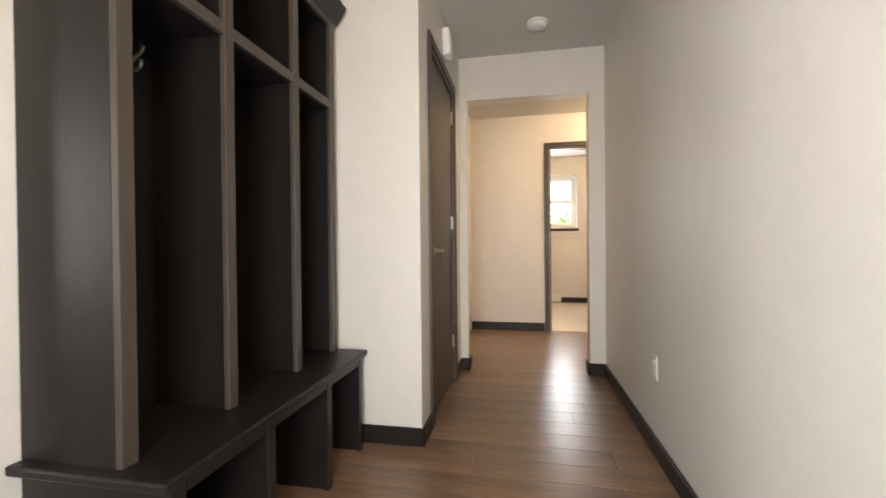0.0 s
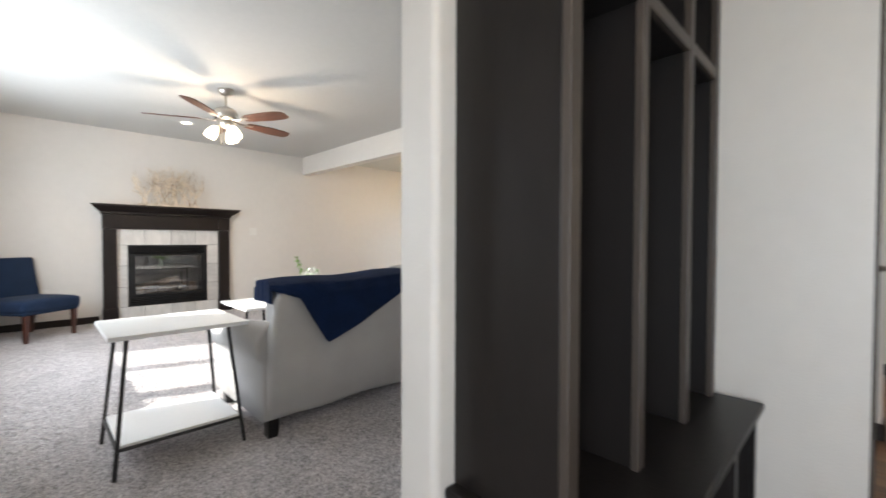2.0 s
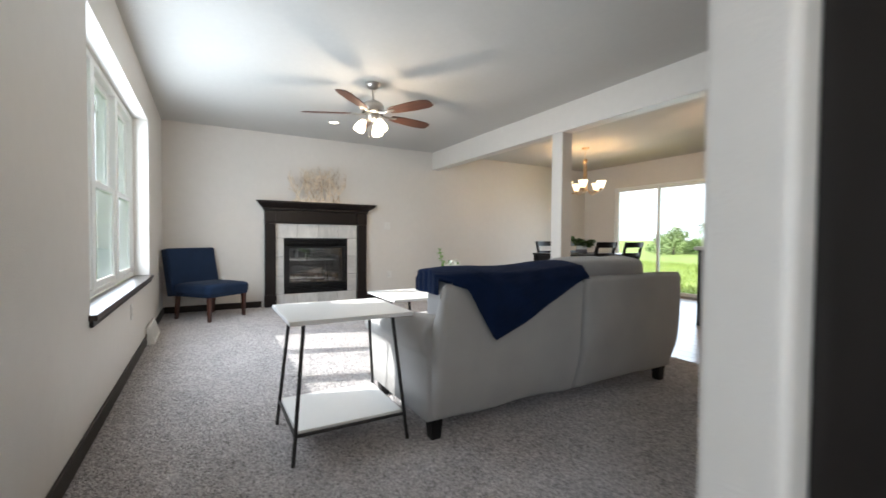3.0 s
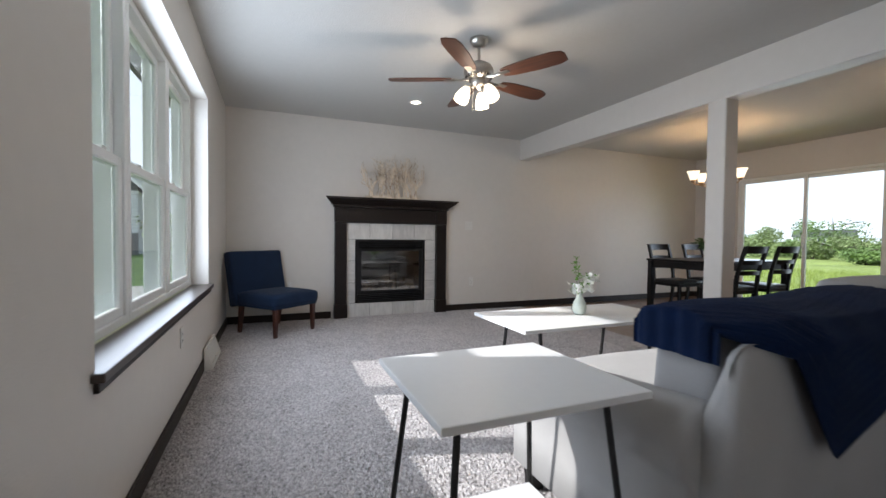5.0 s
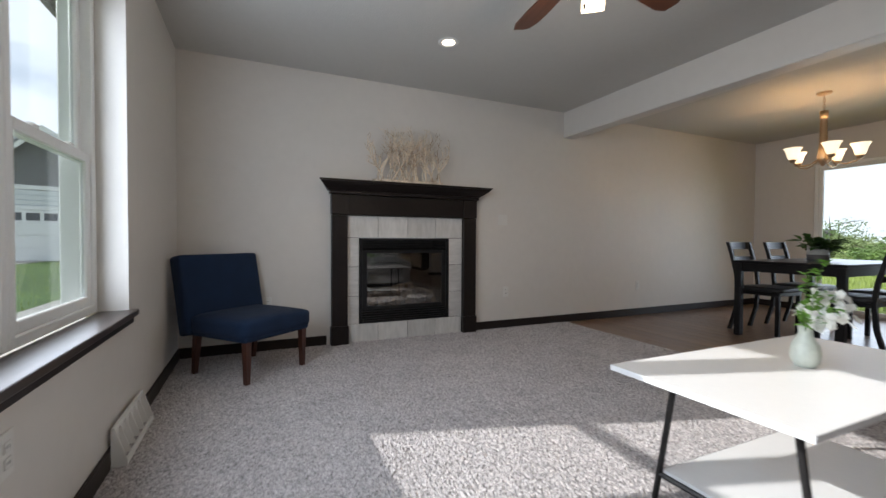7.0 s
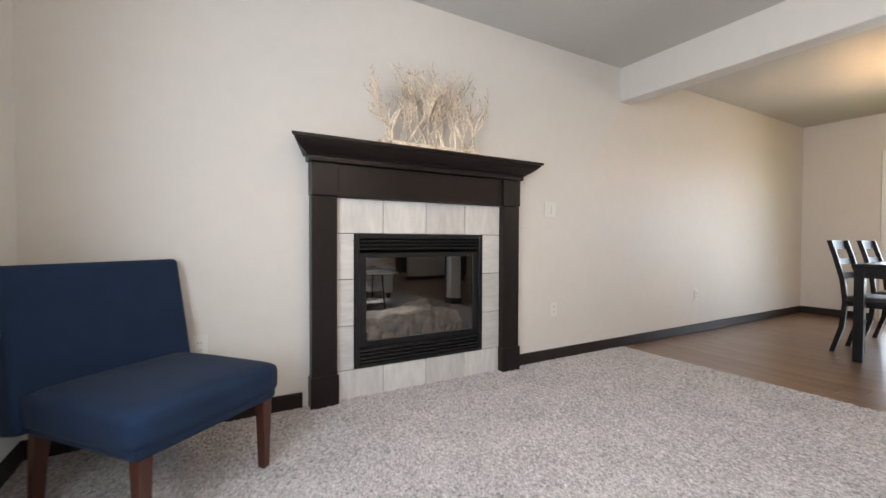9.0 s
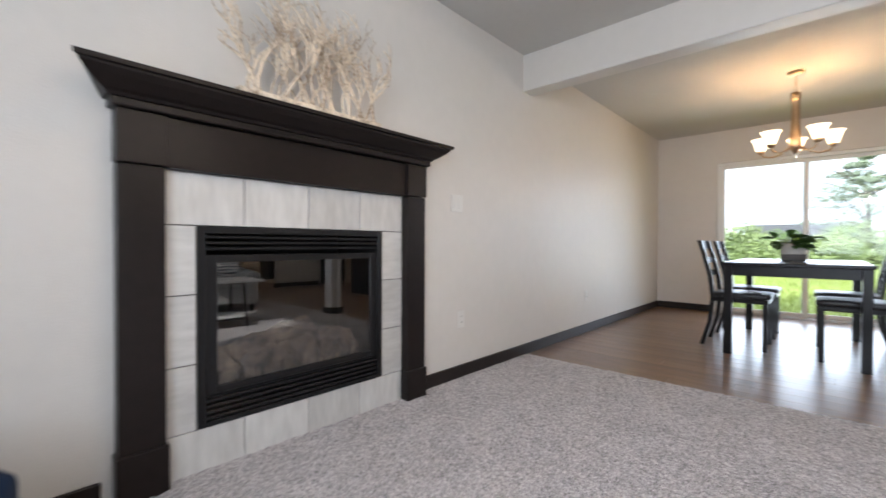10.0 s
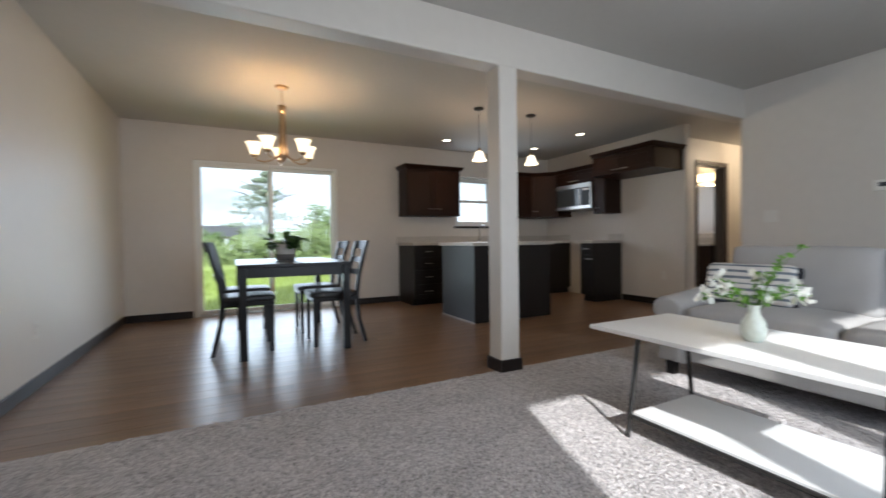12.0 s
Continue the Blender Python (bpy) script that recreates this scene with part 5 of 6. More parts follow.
# ---- kitchen ----
def pull(parent, m, w=0.10):
    bm = tube([(-w / 2, 0, 0), (-w / 2, 0.022, 0), (w / 2, 0.022, 0), (w / 2, 0, 0)], 0.005, 8)
    o = part("handle", bm, M_NICKEL, parent, "brushed nickel pull")
    o.matrix_basis = m


def shaker(parent, name, w, h, m, handle=None, material=None):
    """A framed cabinet front: local x across, z up, y out; handle (x, z)."""
    bm = bmesh.new()
    s = min(0.055, h * 0.3)
    mt = material or M_KCAB
    for a, c, z0, z1 in ((0, s, 0, h), (w - s, w, 0, h), (s, w - s, 0, s), (s, w - s, h - s, h)):
        box(a + (0.0008 if a else 0), c, 0, 0.019, z0, z1, 0.002, 1, bm)
    box(s, w - s, 0.001, 0.011, s, h - s, 0, 1, bm)
    o = part(name, bm, mt, parent)
    o.matrix_basis = m
    if handle:
        pull(o, pose(handle[0], 0.019, handle[1]))
    return o


def cab(name, label, x0, x1, y0, y1, z0, z1, toe=False, material=None):
    C = thing(name, label, "cabinet")
    mt = material or M_KCAB
    if toe:
        part("carcass", box(x0, x1, y0, y1, z0 + 0.10, z1, 0.002), mt, C)
    else:
        part("carcass", box(x0, x1, y0, y1, z0, z1, 0.002), mt, C)
    return C


YF, UF = WY1 - 0.60, WY1 - 0.33
SOUTH = lambda x, y, z: pose(x, y, z, 0, 0, 180)     # fronts that look to -y: local x runs to -x
WEST = lambda x, y, z: pose(x, y, z, 0, 0, 90)       # fronts that look to -x: local x runs to +y
M_BASE = M_LOCK
for x0, x1, drawers in ((-3.73, -3.27, True), (-3.268, -2.45, False), (-2.448, -1.60, False)):
    c = cab("base_cabinet", "dark espresso kitchen base cabinet under pale counter", x0, x1, YF, WY1 - 0.001, 0, 0.88, True, M_BASE)
    part("toe_kick", box(x0 + 0.002, x1 - 0.002, YF + 0.06, WY1 - 0.001, 0, 0.10), M_BASE, c)
    w = x1 - x0 - 0.01
    if drawers:
        z = 0.11
        for h in (0.20, 0.20, 0.18, 0.15):
            shaker(c, "drawer_front", w, h, SOUTH(x1 - 0.005, YF - 0.001, z), (w / 2, h / 2), M_BASE)
            z += h + 0.008
    else:
        for k in range(2):
            shaker(c, "cabinet_door", w / 2 - 0.003, 0.74, SOUTH(x1 - 0.005 - k * (w / 2 + 0.003), YF - 0.001, 0.115), (0.05 if k else w / 2 - 0.06, 0.68), M_BASE)
c = cab("base_cabinet", "dark espresso corner base cabinet beside the range gap", -1.598, FRX - 0.001, YF, WY1 - 0.001, 0, 0.88, True, M_BASE)
part("toe_kick", box(-1.596, FRX - 0.002, YF + 0.06, WY1 - 0.001, 0, 0.10), M_BASE, c)
shaker(c, "cabinet_door", 0.30, 0.74, SOUTH(-1.29, YF - 0.001, 0.115), (0.05, 0.68), M_BASE)
c = cab("base_cabinet", "narrow dark espresso base cabinet beside the refrigerator space", FRX - 0.61, FRX - 0.001, 5.42, 5.655, 0, 0.88, True, M_BASE)
part("toe_kick", box(FRX - 0.55, FRX - 0.002, 5.422, 5.653, 0, 0.10), M_BASE, c)
shaker(c, "drawer_front", 0.22, 0.15, WEST(FRX - 0.612, 5.428, 0.72), (0.11, 0.075), M_BASE)
shaker(c, "cabinet_door", 0.22, 0.59, WEST(FRX - 0.612, 5.428, 0.115), (0.05, 0.53), M_BASE)

ct = thing("kitchen_counter", "pale speckled kitchen counter with a low backsplash", "counter")
part("slab", box(-3.76, FRX - 0.001, YF - 0.03, WY1 - 0.001, 0.881, 0.92, 0.004), M_COUNTER, ct)
part("backsplash", box(-3.76, FRX - 0.02, WY1 - 0.02, WY1 - 0.001, 0.921, 1.02, 0.003), M_COUNTER, ct)
part("backsplash", box(FRX - 0.019, FRX - 0.001, YF, WY1 - 0.002, 0.921, 1.02, 0.003), M_COUNTER, ct)
ct2 = thing("kitchen_counter", "short pale counter beside the refrigerator space", "counter")
part("slab", box(FRX - 0.64, FRX - 0.001, 5.40, 5.66, 0.881, 0.92, 0.004), M_COUNTER, ct2)
part("backsplash", box(FRX - 0.019, FRX - 0.001, 5.40, 5.66, 0.921, 1.02, 0.003), M_COUNTER, ct2)

fc = thing("kitchen_faucet", "chrome gooseneck faucet on the kitchen counter", "faucet", at=pose(-2.30, WY1 - 0.12, 0.921))
part("spout", tube([(0, 0, 0), (0, 0, 0.20), (0, -0.03, 0.26), (0, -0.09, 0.285), (0, -0.15, 0.26), (0, -0.17, 0.21)], [0.014, 0.012, 0.011, 0.011, 0.011, 0.012], 12), M_STEEL, fc, smooth=True)
part("base", lathe([(0, 0), (0.026, 0), (0.026, 0.01), (0.018, 0.02), (0, 0.02)], 20), M_STEEL, fc)
part("lever", tube([(0.015, 0, 0.06), (0.05, 0, 0.085), (0.09, 0, 0.10)], 0.006, 8), M_STEEL, fc)

ISL = (-3.66, -2.55, 4.95, 5.74)
isl = thing("kitchen_island", "dark espresso kitchen island with a pale speckled top", "kitchen island")
part("body", box(ISL[0] + 0.02, ISL[1] - 0.02, ISL[2] + 0.02, ISL[3], 0.0, 0.88, 0.003), M_BASE, isl)
for x in (ISL[0] + 0.002, ISL[1] - 0.022):
    part("end_panel", box(x, x + 0.020, ISL[2], ISL[3] + 0.002, 0, 0.88, 0.002), M_BASE, isl)
part("back_panel", box(ISL[0] + 0.022, ISL[1] - 0.022, ISL[2] + 0.004, ISL[2] + 0.02, 0, 0.88, 0.001), M_BASE, isl)
part("base_shoe", box(ISL[0] - 0.010, ISL[0] + 0.002, ISL[2] - 0.006, ISL[3], 0, 0.012, 0.002), M_COUNTER, isl, "pale shoe strip")
part("countertop", box(ISL[0] - 0.03, ISL[1] + 0.03, ISL[2] - 0.03, ISL[3] + 0.04, 0.881, 0.92, 0.004), M_COUNTER, isl)


def crown(parent, pts):
    """Crown moulding along a polyline (x, y) with the outside on the right of its run."""
    o = [(0, 0), (0.012, 0), (0.045, 0.045), (0.045, 0.058), (0, 0.058)]
    bm = bmesh.new()
    rings = []
    V = [Vector((x, y)) for x, y in pts]
    for i, p in enumerate(V):
        ds = []
        if i:
            ds.append((p - V[i - 1]).normalized())
        if i < len(V) - 1:
            ds.append((V[i + 1] - p).normalized())
        ns = [Vector((d.y, -d.x)) for d in ds]
        n = sum(ns, Vector((0, 0))).normalized()
        k = 1 / max(0.3, n.dot(ns[0]))
        rings.append([bm.verts.new((p.x + n.x * q * k, p.y + n.y * q * k, z)) for q, z in o])
    for a, b2 in zip(rings, rings[1:]):
        for k in range(5):
            bm.faces.new((a[k], a[(k + 1) % 5], b2[(k + 1) % 5], b2[k]))
    bm.faces.new(rings[0][::-1])
    bm.faces.new(rings[-1])
    bmesh.ops.recalc_face_normals(bm, faces=bm.faces[:])
    return part("crown", bm, M_KCAB, parent)


UB, UT = 1.335, 2.055
u = cab("wall_cabinet", "dark walnut double-door wall cabinet with crown", -3.72, -2.80, UF, WY1 - 0.001, UB, UT)
for k in range(2):
    shaker(u, "cabinet_door", 0.452, UT - UB - 0.01, SOUTH(-2.805 - k * 0.458, UF - 0.001, UB + 0.005), (0.40, 0.10) if k == 0 else (0.05, 0.10))
crown(u, [(-3.72, WY1 - 0.002), (-3.72, UF - 0.02), (-2.80, UF - 0.02), (-2.80, WY1 - 0.002)][::1]).location.z = UT - 0.005
u = cab("wall_cabinet", "dark walnut wall cabinet beside the kitchen window", -1.88, -1.352, UF, WY1 - 0.001, UB, UT)
shaker(u, "cabinet_door", 0.51, UT - UB - 0.01, SOUTH(-1.36, UF - 0.001, UB + 0.005), (0.44, 0.10))
crown(u, [(-1.88, WY1 - 0.002), (-1.88, UF - 0.02), (-1.352, UF - 0.02)]).location.z = UT - 0.005
u = thing("wall_cabinet", "dark walnut diagonal corner wall cabinet", "cabinet")
dg = [(-1.35, WY1 - 0.001), (-1.35, UF), (FRX - 0.33, 6.46), (FRX - 0.001, 6.46), (FRX - 0.001, WY1 - 0.001)]
part("carcass", prism(dg, "z", UB, UT), M_KCAB, u)
dl = math.hypot(FRX - 0.33 + 1.35, UF - 6.46)
da = math.degrees(math.atan2(UF - 6.46, -1.35 - (FRX - 0.33)))
shaker(u, "cabinet_door", dl - 0.03, UT - UB - 0.01, pose(FRX - 0.33 - 0.012, 6.46 + 0.008, UB + 0.005, 0, 0, da) @ pose(0.015, 0.003, 0), (dl - 0.10, 0.10))
crown(u, [(-1.35, UF - 0.012), (FRX - 0.33 - 0.012, 6.46)]).location.z = UT - 0.005
u = cab("wall_cabinet", "dark walnut wall cabinet over the microwave", FRX - 0.33, FRX - 0.001, 5.66, 6.458, 1.84, UT)
shaker(u, "cabinet_door", 0.39, UT - 1.85, WEST(FRX - 0.331, 5.665, 1.845), (0.34, 0.05))
shaker(u, "cabinet_door", 0.39, UT - 1.85, WEST(FRX - 0.331, 6.062, 1.845), (0.05, 0.05))
crown(u, [(FRX - 0.35, 6.458), (FRX - 0.35, 5.66)]).location.z = UT - 0.005
u = cab("wall_cabinet", "narrow dark walnut wall cabinet beside the microwave", FRX - 0.33, FRX - 0.001, 5.42, 5.656, UB, UT)
shaker(u, "cabinet_door", 0.225, UT - UB - 0.01, WEST(FRX - 0.331, 5.426, UB + 0.005), (0.18, 0.08))
u = cab("wall_cabinet", "deep dark walnut cabinet over the empty refrigerator space", FRX - 0.60, FRX - 0.001, 4.43, 5.418, 1.85, 2.12)
for k in range(2):
    shaker(u, "cabinet_door", 0.487, 0.26, WEST(FRX - 0.601, 4.436 + k * 0.494, 1.855), (0.42 if k == 0 else 0.07, 0.045))
crown(u, [(FRX - 0.62, 5.418), (FRX - 0.62, 4.43), (FRX - 0.002, 4.43)]).location.z = 2.115


def microwave():
    W = thing("microwave", "stainless over-range microwave with black glass door", "microwave")
    x0, y0, y1, z0, z1 = FRX - 0.39, 5.665, 6.425, 1.43, 1.838
    part("body", box(x0 + 0.02, FRX - 0.001, y0, y1, z0, z1, 0.004), M_STEEL, W)
    bm = bmesh.new()
    for a, c, lo, hi in ((y0, y1, z1 - 0.07, z1), (y0, y1, z0, z0 + 0.055)):
        box(x0, x0 + 0.019, a, c, lo, hi, 0.004, 1, bm)
    box(x0, x0 + 0.019, y0, y0 + 0.02, z0 + 0.055, z1 - 0.07, 0.002, 1, bm)
    part("face_frame", bm, M_STEEL, W, "stainless trim")
    d = part("door_glass", box(x0 + 0.002, x0 + 0.019, y0 + 0.19, y1 - 0.002, z0 + 0.057, z1 - 0.072, 0.002), M_PANE, W, "black glass door")
    part("control_panel", box(x0 + 0.002, x0 + 0.019, y0 + 0.021, y0 + 0.188, z0 + 0.057, z1 - 0.072, 0.002), M_BLACK, W)
    part("door_handle", tube([(x0, y0 + 0.205, z0 + 0.06), (x0 - 0.03, y0 + 0.205, z0 + 0.08), (x0 - 0.03, y0 + 0.205, z1 - 0.095), (x0, y0 + 0.205, z1 - 0.075)], 0.008, 8), M_STEEL, W)
    part("display", box(x0 + 0.001, x0 + 0.002, y0 + 0.05, y0 + 0.16, z1 - 0.12, z1 - 0.09), M_WHITE, W)


microwave()


def pendant(x, y):
    P = thing("pendant_light", "small bronze pendant with a lit frosted bell shade", "pendant lamp", "pendants over the island", at=pose(x, y, CEIL))
    part("canopy", lathe([(0, 0), (0.058, 0), (0.056, -0.016), (0.02, -0.024), (0, -0.024)], 24), M_IRON, P, smooth=True)
    part("cord", tube([(0, 0, -0.02), (0, 0, -0.46)], 0.0025, 6), M_IRON, P)
    part("socket", lathe([(0, -0.450), (0.016, -0.453), (0.020, -0.480), (0.026, -0.495), (0, -0.495)], 18), M_BRASS, P, smooth=True)
    o = part("shade", lathe([(0.024, -0.490), (0.040, -0.502), (0.050, -0.535), (0.062, -0.570), (0.080, -0.598), (0.077, -0.598), (0.059, -0.570), (0.047, -0.535), (0.037, -0.505)], 24), M_BULB, P, "lit frosted bell shade", True)
    o.visible_shadow = False
    lamp("pendant_lamp", (x, y, CEIL - 0.59), 2.8, (1.0, 0.62, 0.32), 0.03)


pendant(-2.81, 4.98)
pendant(-3.53, 5.02)

# ---- bathroom ----
vb = thing("vanity_light", "lit glass vanity light bar above the bathroom mirror", "wall lamp")
part("bar", box(1.815, 1.849, 5.35, 5.95, 2.04, 2.10, 0.006), M_NICKEL, vb)
for k in range(4):
    part("shade", box(1.735, 1.82, 5.375 + 0.145 * k, 5.49 + 0.145 * k, 1.985, 2.125, 0.012), M_VANITY, vb, "lit glass shade").visible_shadow = False
lamp("vanity_lamp", (1.66, 5.65, 2.02), 9, (1.0, 0.66, 0.33), 0.12)
mr = thing("bath_mirror", "plain frameless mirror over the bathroom vanity", "mirror")
part("mirror_glass", box(1.842, 1.849, 5.25, 6.05, 1.02, 1.92, 0.002), M_MIRROR, mr)
vn = thing("bath_vanity", "dark bathroom vanity with a pale top", "vanity")
part("cabinet", box(1.33, 1.849, 5.25, 6.05, 0.004, 0.80, 0.003), M_KCAB, vn)
part("vanity_top", box(1.30, 1.849, 5.23, 6.07, 0.801, 0.84, 0.004), M_COUNTER, vn)
part("vanity_splash", box(1.83, 1.849, 5.23, 6.07, 0.841, 0.94, 0.002), M_COUNTER, vn)
tb = thing("towel_bar", "chrome towel bar under the bathroom window", "towel bar")
part("rail", tube([(0.34, BATH_Y - 0.06, 1.10), (0.90, BATH_Y - 0.06, 1.10)], 0.008, 10), M_STEEL, tb)
for x in (0.34, 0.90):
    part("bracket", tube([(x, BATH_Y - 0.001, 1.10), (x, BATH_Y - 0.068, 1.10)], 0.012, 10), M_STEEL, tb)
tl = thing("toilet", "white ceramic toilet against the bathroom wall", "toilet", at=pose(1.45, 6.86, 0.004))
part("bowl", lathe([(0, 0), (0.11, 0), (0.10, 0.12), (0.14, 0.28), (0.19, 0.36), (0.19, 0.385), (0, 0.385)], 24), M_WHITE, tl, smooth=True)
part("lid", box(-0.185, 0.185, -0.25, 0.18, 0.388, 0.41, 0.01), M_WHITE, tl)
part("tank", box(-0.20, 0.20, 0.19, 0.37, 0.38, 0.72, 0.02, 3), M_WHITE, tl)
part("tank_lid", box(-0.21, 0.21, 0.18, 0.38, 0.722, 0.755, 0.008), M_WHITE, tl)
bv = thing("floor_register", "small white bathroom wall register", "register")
part("register_frame", box(0.37, 0.62, BATH_Y - 0.02, BATH_Y - 0.001, 0.015, 0.13, 0.004), M_WHITE, bv)
for k in range(6):
    part("fin", box(0.39 + k * 0.036, 0.412 + k * 0.036, BATH_Y - 0.026, BATH_Y - 0.0205, 0.03, 0.115, 0.001), M_VINYL, bv)

# ---- daylight in the openings ----
COOL = (0.85, 0.925, 1.0)
window_light("window_daylight", ((WIN[0] + WIN[1]) / 2, WY0 - 0.106, 1.37), ((WIN[0] + WIN[1]) / 2, 5, 1.37), 2.20, 1.38, 37, COOL)
window_light("patio_daylight", ((PATIO[0] + PATIO[1]) / 2, WY1 - 0.06, 1.02), ((PATIO[0] + PATIO[1]) / 2, 0, 0.2), 1.74, 1.86, 12, (0.80, 0.90, 1.0), 125)
window_light("kitchen_daylight", ((KWIN[0] + KWIN[1]) / 2, WY1 + 0.04, 1.6), ((KWIN[0] + KWIN[1]) / 2, 0, 1.4), 0.70, 0.80, 5, COOL)
window_light("bath_daylight", ((BWIN[0] + BWIN[1]) / 2, BATH_Y + 0.04, 1.7), ((BWIN[0] + BWIN[1]) / 2, 0, 1.4), 0.45, 0.85, 5.5, COOL)

window_light("entry_daylight", ((ENTRY[0] + ENTRY[1]) / 2, WY0 - 0.04, 1.08), ((ENTRY[0] + ENTRY[1]) / 2 + 0.9, 3, 1.1), 0.64, 1.60, 14, COOL)


def flush_light(x, y, watts):
    L = thing("flush_ceiling_light", "lit round frosted glass ceiling light", "ceiling light", at=pose(x, y, CEIL))
    part("pan", lathe([(0, 0), (0.14, 0), (0.14, -0.02), (0, -0.02)], 28), M_NICKEL, L)
    part("glass_dome", lathe([(0.13, -0.02), (0.125, -0.05), (0.09, -0.085), (0.04, -0.10), (0, -0.102)], 28), M_CHSHADE, L, "lit glass dome", True).visible_shadow = False
    lamp("flush_lamp", (x, y, CEIL - 0.12), watts, (1.0, 0.74, 0.45), 0.09)


flush_light(1.35, 4.12, 18)
flush_light(0.1, -0.12, 5.5)

# ---- outdoors ----
G0 = -0.16
gr = bmesh.new()
bmesh.ops.create_grid(gr, x_segments=60, y_segments=60, size=1)
for v in gr.verts:
    r = max(abs(v.co.x), abs(v.co.y))
    k = 600 * r ** 3 + 14 * r
    v.co = Vector((v.co.x / max(r, 1e-6) * k, v.co.y / max(r, 1e-6) * k, 0))
    far = math.hypot(v.co.x + 3, v.co.y - 3)
    v.co.z = G0 + (0.12 * noise.noise((v.co.x * 0.08, v.co.y * 0.08, 0)) if far > 16 else 0)
structure(link("ground", gr, M_MEADOW, smooth=True), "rough green meadow and lawn around the house", "ground")
lawn = bmesh.new()
bmesh.ops.create_grid(lawn, x_segments=2, y_segments=2, size=1, matrix=Matrix.Translation((-25, -31.2, G0 + 0.012)) @ Matrix.Diagonal((45, 30, 1, 1)))
structure(link("lawn", lawn, M_LAWN), "mown green lawn before the house", "lawn")
structure(link("garden_bed", box(-13, -7.2, -3.1, -1.8, G0 + 0.01, G0 + 0.035, 0.01), M_DRIVE), "pale gravel bed in the lawn", "garden bed")
structure(link("driveway", box(-29.2, -22, -12.6, -9.0, G0 + 0.01, G0 + 0.04), M_DRIVE), "pale concrete drive before the garage", "driveway")
# Unseen slab on posts, added to block direct sun through the entry door.
pr = thing("porch_roof", "added unseen grey slab that keeps the sun off the entry door", "porch roof")
pr["kind"] = "structure"
part("sun_block_slab", box(-3.25, 2.4, -5.4, -1.195, 2.55, 2.68), M_GABLE, pr)
part("sun_block_post", box(-3.1, -2.95, -5.3, -5.15, G0, 2.55, 0.01), M_GARAGE, pr)
part("sun_block_post", box(2.1, 2.25, -5.3, -5.15, G0, 2.55, 0.01), M_GARAGE, pr)
ev = thing("roof_eave", "grey roof overhang above the living room window", "eave")
ev["kind"] = "structure"
part("soffit", box(WX - 0.6, 2.4, -1.16, WY0 - 0.172, 2.52, 2.56), M_GABLE, ev)
part("fascia", box(WX - 0.6, 2.4, -1.19, -1.16, 2.50, 2.68), M_GABLE, ev)


def neighbour():
    H = thing("neighbour_house", "grey gabled neighbouring house with white siding and garage door", "house", at=pose(-29.5, -9.2, G0, 0, 0, 18.5))
    # local: front looks along +x, y across
    def gable(x0, x1, yw, eave, apex, parent, mats):
        o = [(-yw, 0), (yw, 0), (yw, eave), (0, apex), (-yw, eave)]
        part("wall", prism(o, "x", x0, x1), mats[0], parent)
        ov = 0.35
        sl = (apex - eave) / yw
        for s in (-1, 1):
            r = [(0, apex + 0.02), (s * (yw + ov), eave - sl * ov + 0.02), (s * (yw + ov), eave - sl * ov + 0.17), (0, apex + 0.17)]
            part("roof", prism(r, "x", x0 - 0.3, x1 + 0.45), mats[1], parent)
            rk = [(0, apex - 0.10), (s * (yw + ov), eave - sl * ov - 0.10), (s * (yw + ov), eave - sl * ov + 0.16), (0, apex + 0.16)]
            part("rake_board", prism(rk, "x", x1 + 0.452, x1 + 0.49), M_GARAGE, parent)
    gable(-8, 0, 2.35, 3.9, 6.2, H, (M_GABLE, M_ROOF))
    gable(-12, -1.6, 5.2, 3.3, 6.6, H, (M_SIDING, M_ROOF))
    for k in range(9):
        z = 1.25 + k * 0.24
        part("siding_board", box(0.001, 0.03, -2.34, 2.34, z, z + 0.225, 0.004, 1), M_SIDING, H)
    part("belt_board", box(0.001, 0.06, -2.36, 2.36, 3.42, 3.62), M_GARAGE, H)
    for y in (-2.1, 1.45):
        part("stone_veneer", box(0.001, 0.09, y, y + 0.65, 0, 1.22), M_STONE, H)
    d = part("garage_door", box(0.031, 0.07, -1.35, 1.35, 0, 2.45), M_GARAGE, H, "white sectional garage door")
    for k in range(4):
        part("door_panel", box(0.071, 0.085, -1.30, 1.30, 0.05 + k * 0.6, 0.60 + k * 0.6, 0.01, 1), M_GARAGE, d)
    for k in range(4):
        part("door_light", box(0.086, 0.09, -1.2 + k * 0.62, -0.72 + k * 0.62, 1.95, 2.32), M_PANE, d, "dark glazed door light")
    part("door_trim", box(0.031, 0.08, -1.52, -1.37, 0, 2.6), M_GARAGE, H)
    part("door_trim", box(0.031, 0.08, 1.37, 1.52, 0, 2.6), M_GARAGE, H)
    part("door_trim", box(0.031, 0.08, -1.52, 1.52, 2.47, 2.62), M_GARAGE, H)
    for y in (-1.8, 1.8):
        part("coach_lamp", lathe([(0, 0), (0.07, 0.02), (0.09, 0.25), (0.05, 0.32), (0, 0.34)], 10, None, (0.13, y, 2.15)), M_BLACK, H)


neighbour()


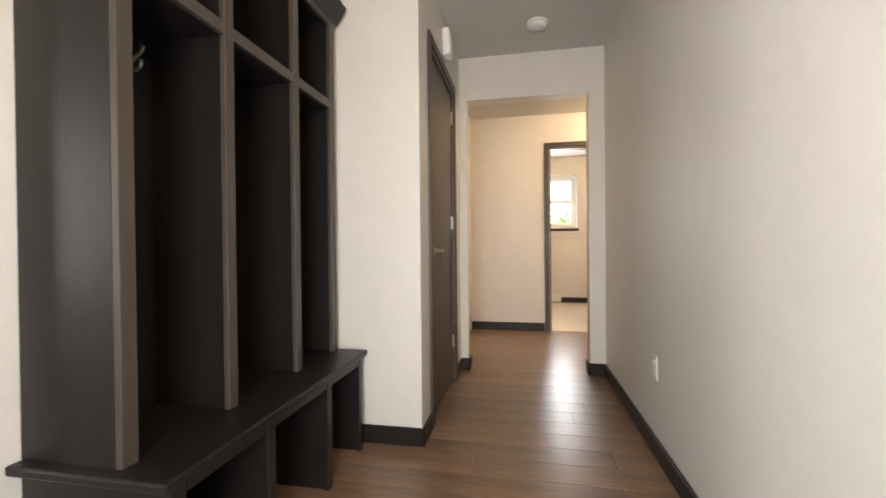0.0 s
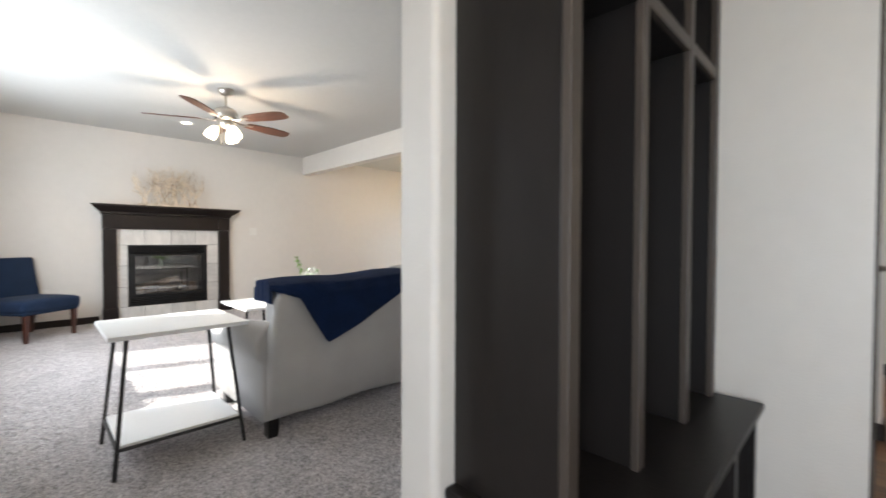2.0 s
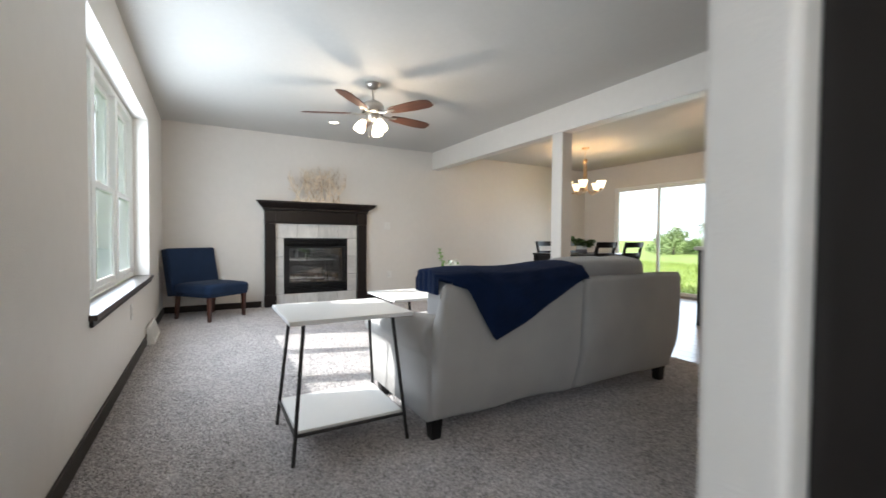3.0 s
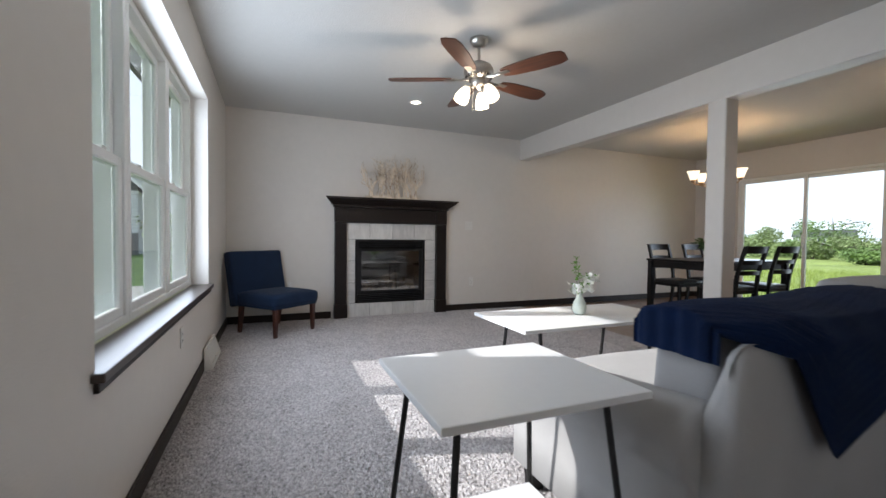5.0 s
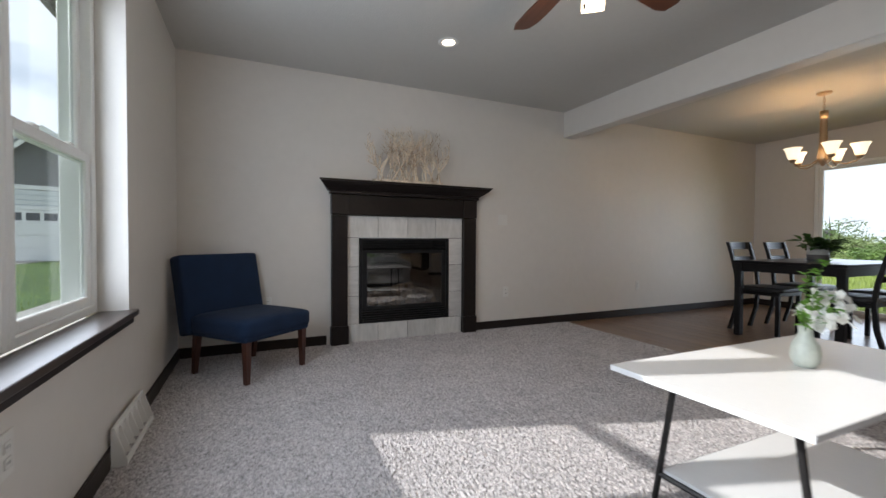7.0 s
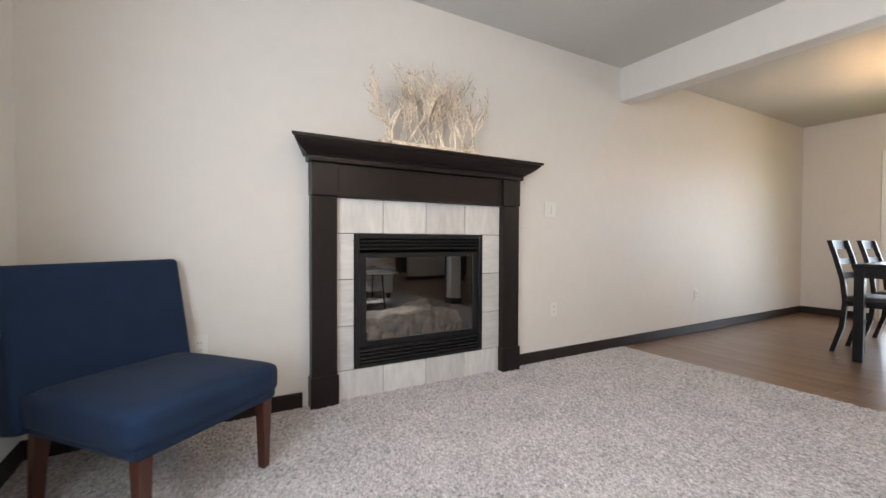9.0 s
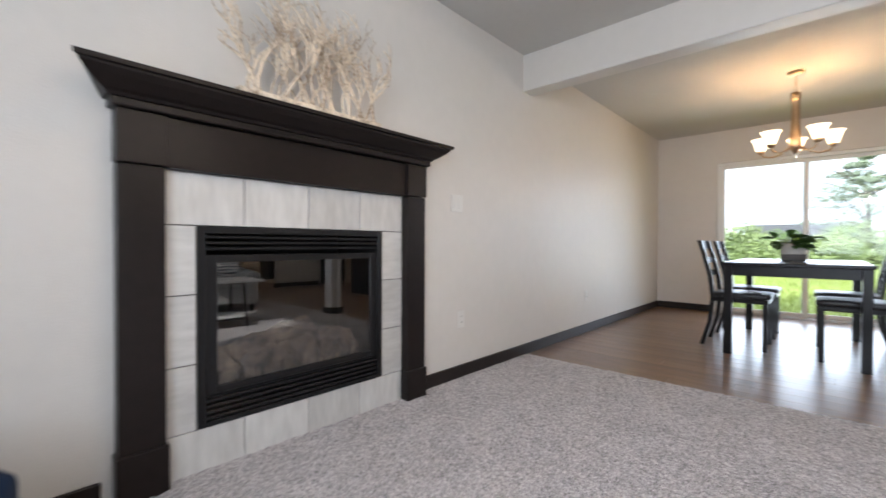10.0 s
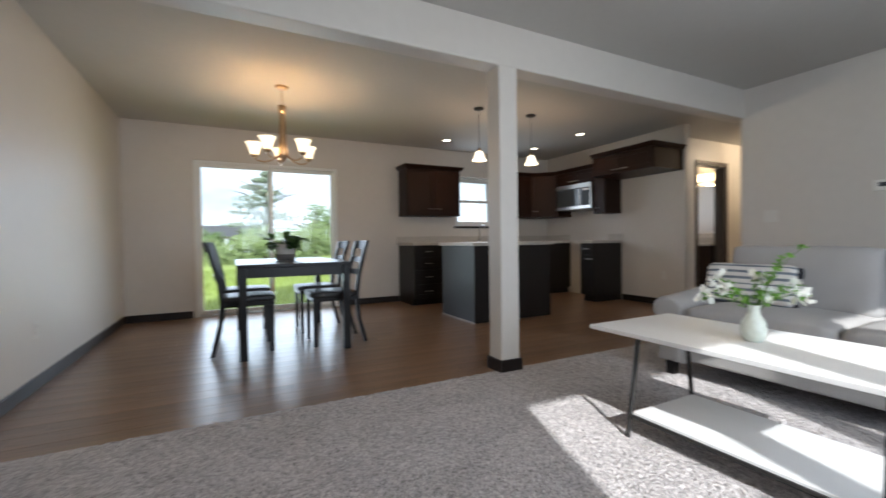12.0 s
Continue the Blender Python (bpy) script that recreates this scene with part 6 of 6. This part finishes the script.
def far_house(x, y, a, w):
    H = thing("distant_house", "distant low house with a dark roof beyond the meadow", "house", at=pose(x, y, G0, 0, 0, a))
    part("wall", box(-w / 2, w / 2, -4, 4, 0, 2.6), M_SIDING, H)
    part("roof", prism([(-4.6, 2.5), (4.6, 2.5), (0, 4.7)], "x", -w / 2 - 0.4, w / 2 + 0.4), M_ROOF, H)
    for k in range(3):
        part("window", box(-w / 2 + 2 + k * 3.6, -w / 2 + 3.4 + k * 3.6, -4.03, -3.99, 1.0, 2.1), M_PANE, H)


far_house(-72, 150, 20, 13)
far_house(-8, 92, -10, 14)


def bush(name, x, y, h, w, leaves, rnd, material, label, pine=False):
    T_ = thing(name, label, "tree" if pine or h > 4 else "shrub", at=pose(x, y, G0))
    bm = tube([(0, 0, 0), (0.05 * w, 0, h * 0.4), (0.02, 0.03 * w, h * 0.92)], [0.05 * h ** 0.7, 0.035 * h ** 0.7, 0.008], 8)
    for k in range(7):
        a, z = rnd.uniform(0, 6.28), h * rnd.uniform(0.2, 0.75)
        tube([(0.03, 0, z), (math.cos(a) * w * 0.25, math.sin(a) * w * 0.25, z + 0.12 * h), (math.cos(a) * w * 0.42, math.sin(a) * w * 0.42, z + 0.16 * h)], [0.02 * h ** 0.6, 0.013 * h ** 0.6, 0.004], 6, True, bm)
    part("trunk", bm, M_BARK, T_)
    verts, faces = [], []
    lobes = []
    for k in range(11 if not pine else 9):
        if pine:
            z = h * (0.40 + 0.58 * k / 8)
            r = w * 0.5 * (1.05 - 0.85 * (k / 8)) * rnd.uniform(0.7, 1.1)
            a = rnd.uniform(0, 6.28)
            lobes.append((Vector((math.cos(a) * r * 0.4, math.sin(a) * r * 0.4, z)), Vector((r, r, h * 0.035))))
        else:
            a, r = rnd.uniform(0, 6.28), w * 0.33 * math.sqrt(rnd.random())
            z = h * rnd.uniform(0.10, 0.78) if k else h * 0.4
            s = w * rnd.uniform(0.18, 0.30)
            lobes.append((Vector((math.cos(a) * r, math.sin(a) * r, z)), Vector((s, s, min(s, h * 0.24)))))
    for k in range(leaves):
        c, s = lobes[rnd.randrange(len(lobes))]
        d = Vector((rnd.gauss(0, 1), rnd.gauss(0, 1), rnd.gauss(0, 1))).normalized() * rnd.random() ** 0.35
        p = c + Vector((d.x * s.x, d.y * s.y, d.z * s.z))
        if p.z < 0.02:
            continue
        q = rnd.uniform(0.05, 0.11) * (1.0 + 0.05 * h)
        u = Vector((rnd.gauss(0, 1), rnd.gauss(0, 1), rnd.gauss(0, 0.6))).normalized()
        n = u.orthogonal().normalized()
        i = len(verts)
        verts += [p - u * q, p + n * q * 0.5, p + u * q, p - n * q * 0.5]
        faces.append((i, i + 1, i + 2, i + 3))
    me = bpy.data.meshes.new("crown")
    me.from_pydata([tuple(v) for v in verts], [], faces)
    me.materials.append(material)
    c = new("crown", me)
    c.parent = T_


rnd = random.Random(11)
for k in range(34):
    a = -30 + 62 * (k + rnd.uniform(-0.4, 0.4)) / 33          # degrees from north, towards the west
    r = rnd.uniform(19, 36)
    h = rnd.uniform(1.1, 2.3) + 1.5 * rnd.random() ** 3
    bush("shrub", -5.5 - math.sin(radians(a)) * r, 7 + math.cos(radians(a)) * r, h, h * rnd.uniform(1.2, 2.2), 2300, rnd, *((M_SHRUB, "dense green wild shrub at the meadow's edge") if k % 2 else (M_SHRUB_HAZE, "green shrub at the meadow's edge, leaves paled for haze")))
bush("pine_tree", -3.9, 33, 6.1, 5.4, 2600, rnd, M_SHRUB2, "tall open-crowned pine beyond the meadow", True)
bush("tree", 3.5, 32, 5.2, 4.2, 3000, rnd, M_SHRUB, "leafy green tree beyond the kitchen window")
bush("tree", 0.5, 38, 5.0, 4.4, 3000, rnd, M_SHRUB, "leafy green tree beyond the meadow")
for x, y, h in ((-21, -3.5, 2.2), (-24, 1.5, 2.6), (-15, -16, 3.0)):
    bush("shrub", x, y, h, h * 1.1, 1500, rnd, M_SHRUB, "green shrub near the neighbouring house")


def grass():
    rnd = random.Random(2)
    verts, faces = [], []
    for zone, n in (((-16, 4, 8.2, 20), 26000), ((-30, -3, -9, -1.6), 12000)):
        for _ in range(n):
            x, y = rnd.uniform(zone[0], zone[1]), rnd.uniform(zone[2], zone[3])
            h, w, a = rnd.uniform(0.06, 0.22), rnd.uniform(0.006, 0.014), rnd.uniform(0, 6.28)
            if zone[2] < 0:
                h *= 0.35
            dx, dy = math.cos(a), math.sin(a)
            i = len(verts)
            verts += [(x - dx * w, y - dy * w, G0 - 0.02), (x + dx * w, y + dy * w, G0 - 0.02), (x + dy * h * 0.3, y - dx * h * 0.3, G0 + h)]
            faces.append((i, i + 1, i + 2))
    me = bpy.data.meshes.new("meadow_blades")
    me.from_pydata(verts, [], faces)
    me.materials.append(M_MEADOW)
    tagged(new("meadow_blades", me), "long pale green meadow grass", "grass", kind="stuff")


grass()


# ---- floor planks ----
def planks(parent, x0, x1, y0, y1, seed, width=0.15, length=1.22):
    rnd = random.Random(seed)
    shared = {}
    n = max(1, round((y1 - y0) / width))
    w = (y1 - y0) / n
    g = 0.0009
    for j in range(n):
        x = x0 - rnd.uniform(0, length)
        while x < x1 - 0.01:
            a, c = max(x, x0), min(x + length, x1)
            x += length
            if c - a < 0.02:
                continue
            key = round(c - a, 2), round(w, 4)
            if key not in shared:
                b2 = box(-(c - a) / 2 + g, (c - a) / 2 - g, -w / 2 + g, w / 2 - g, -0.0058, 0.0, 0.0008, 1)
                me = bpy.data.meshes.new("plank")
                b2.to_mesh(me)
                b2.free()
                me.materials.append(M_PLANK)
                shared[key] = me
            o = new("plank", shared[key])
            o.parent = parent
            o.location = ((a + c) / 2, y0 + (j + 0.5) * w, 0)


planks(floor_main, WX, FRX, CARPET_Y, WY1, 1)
planks(floor_main, FRX, 2.1, CARPET_Y, HALL_Y, 2)
planks(floor_hall, -1.27, HX, WY0, CARPET_Y, 3)
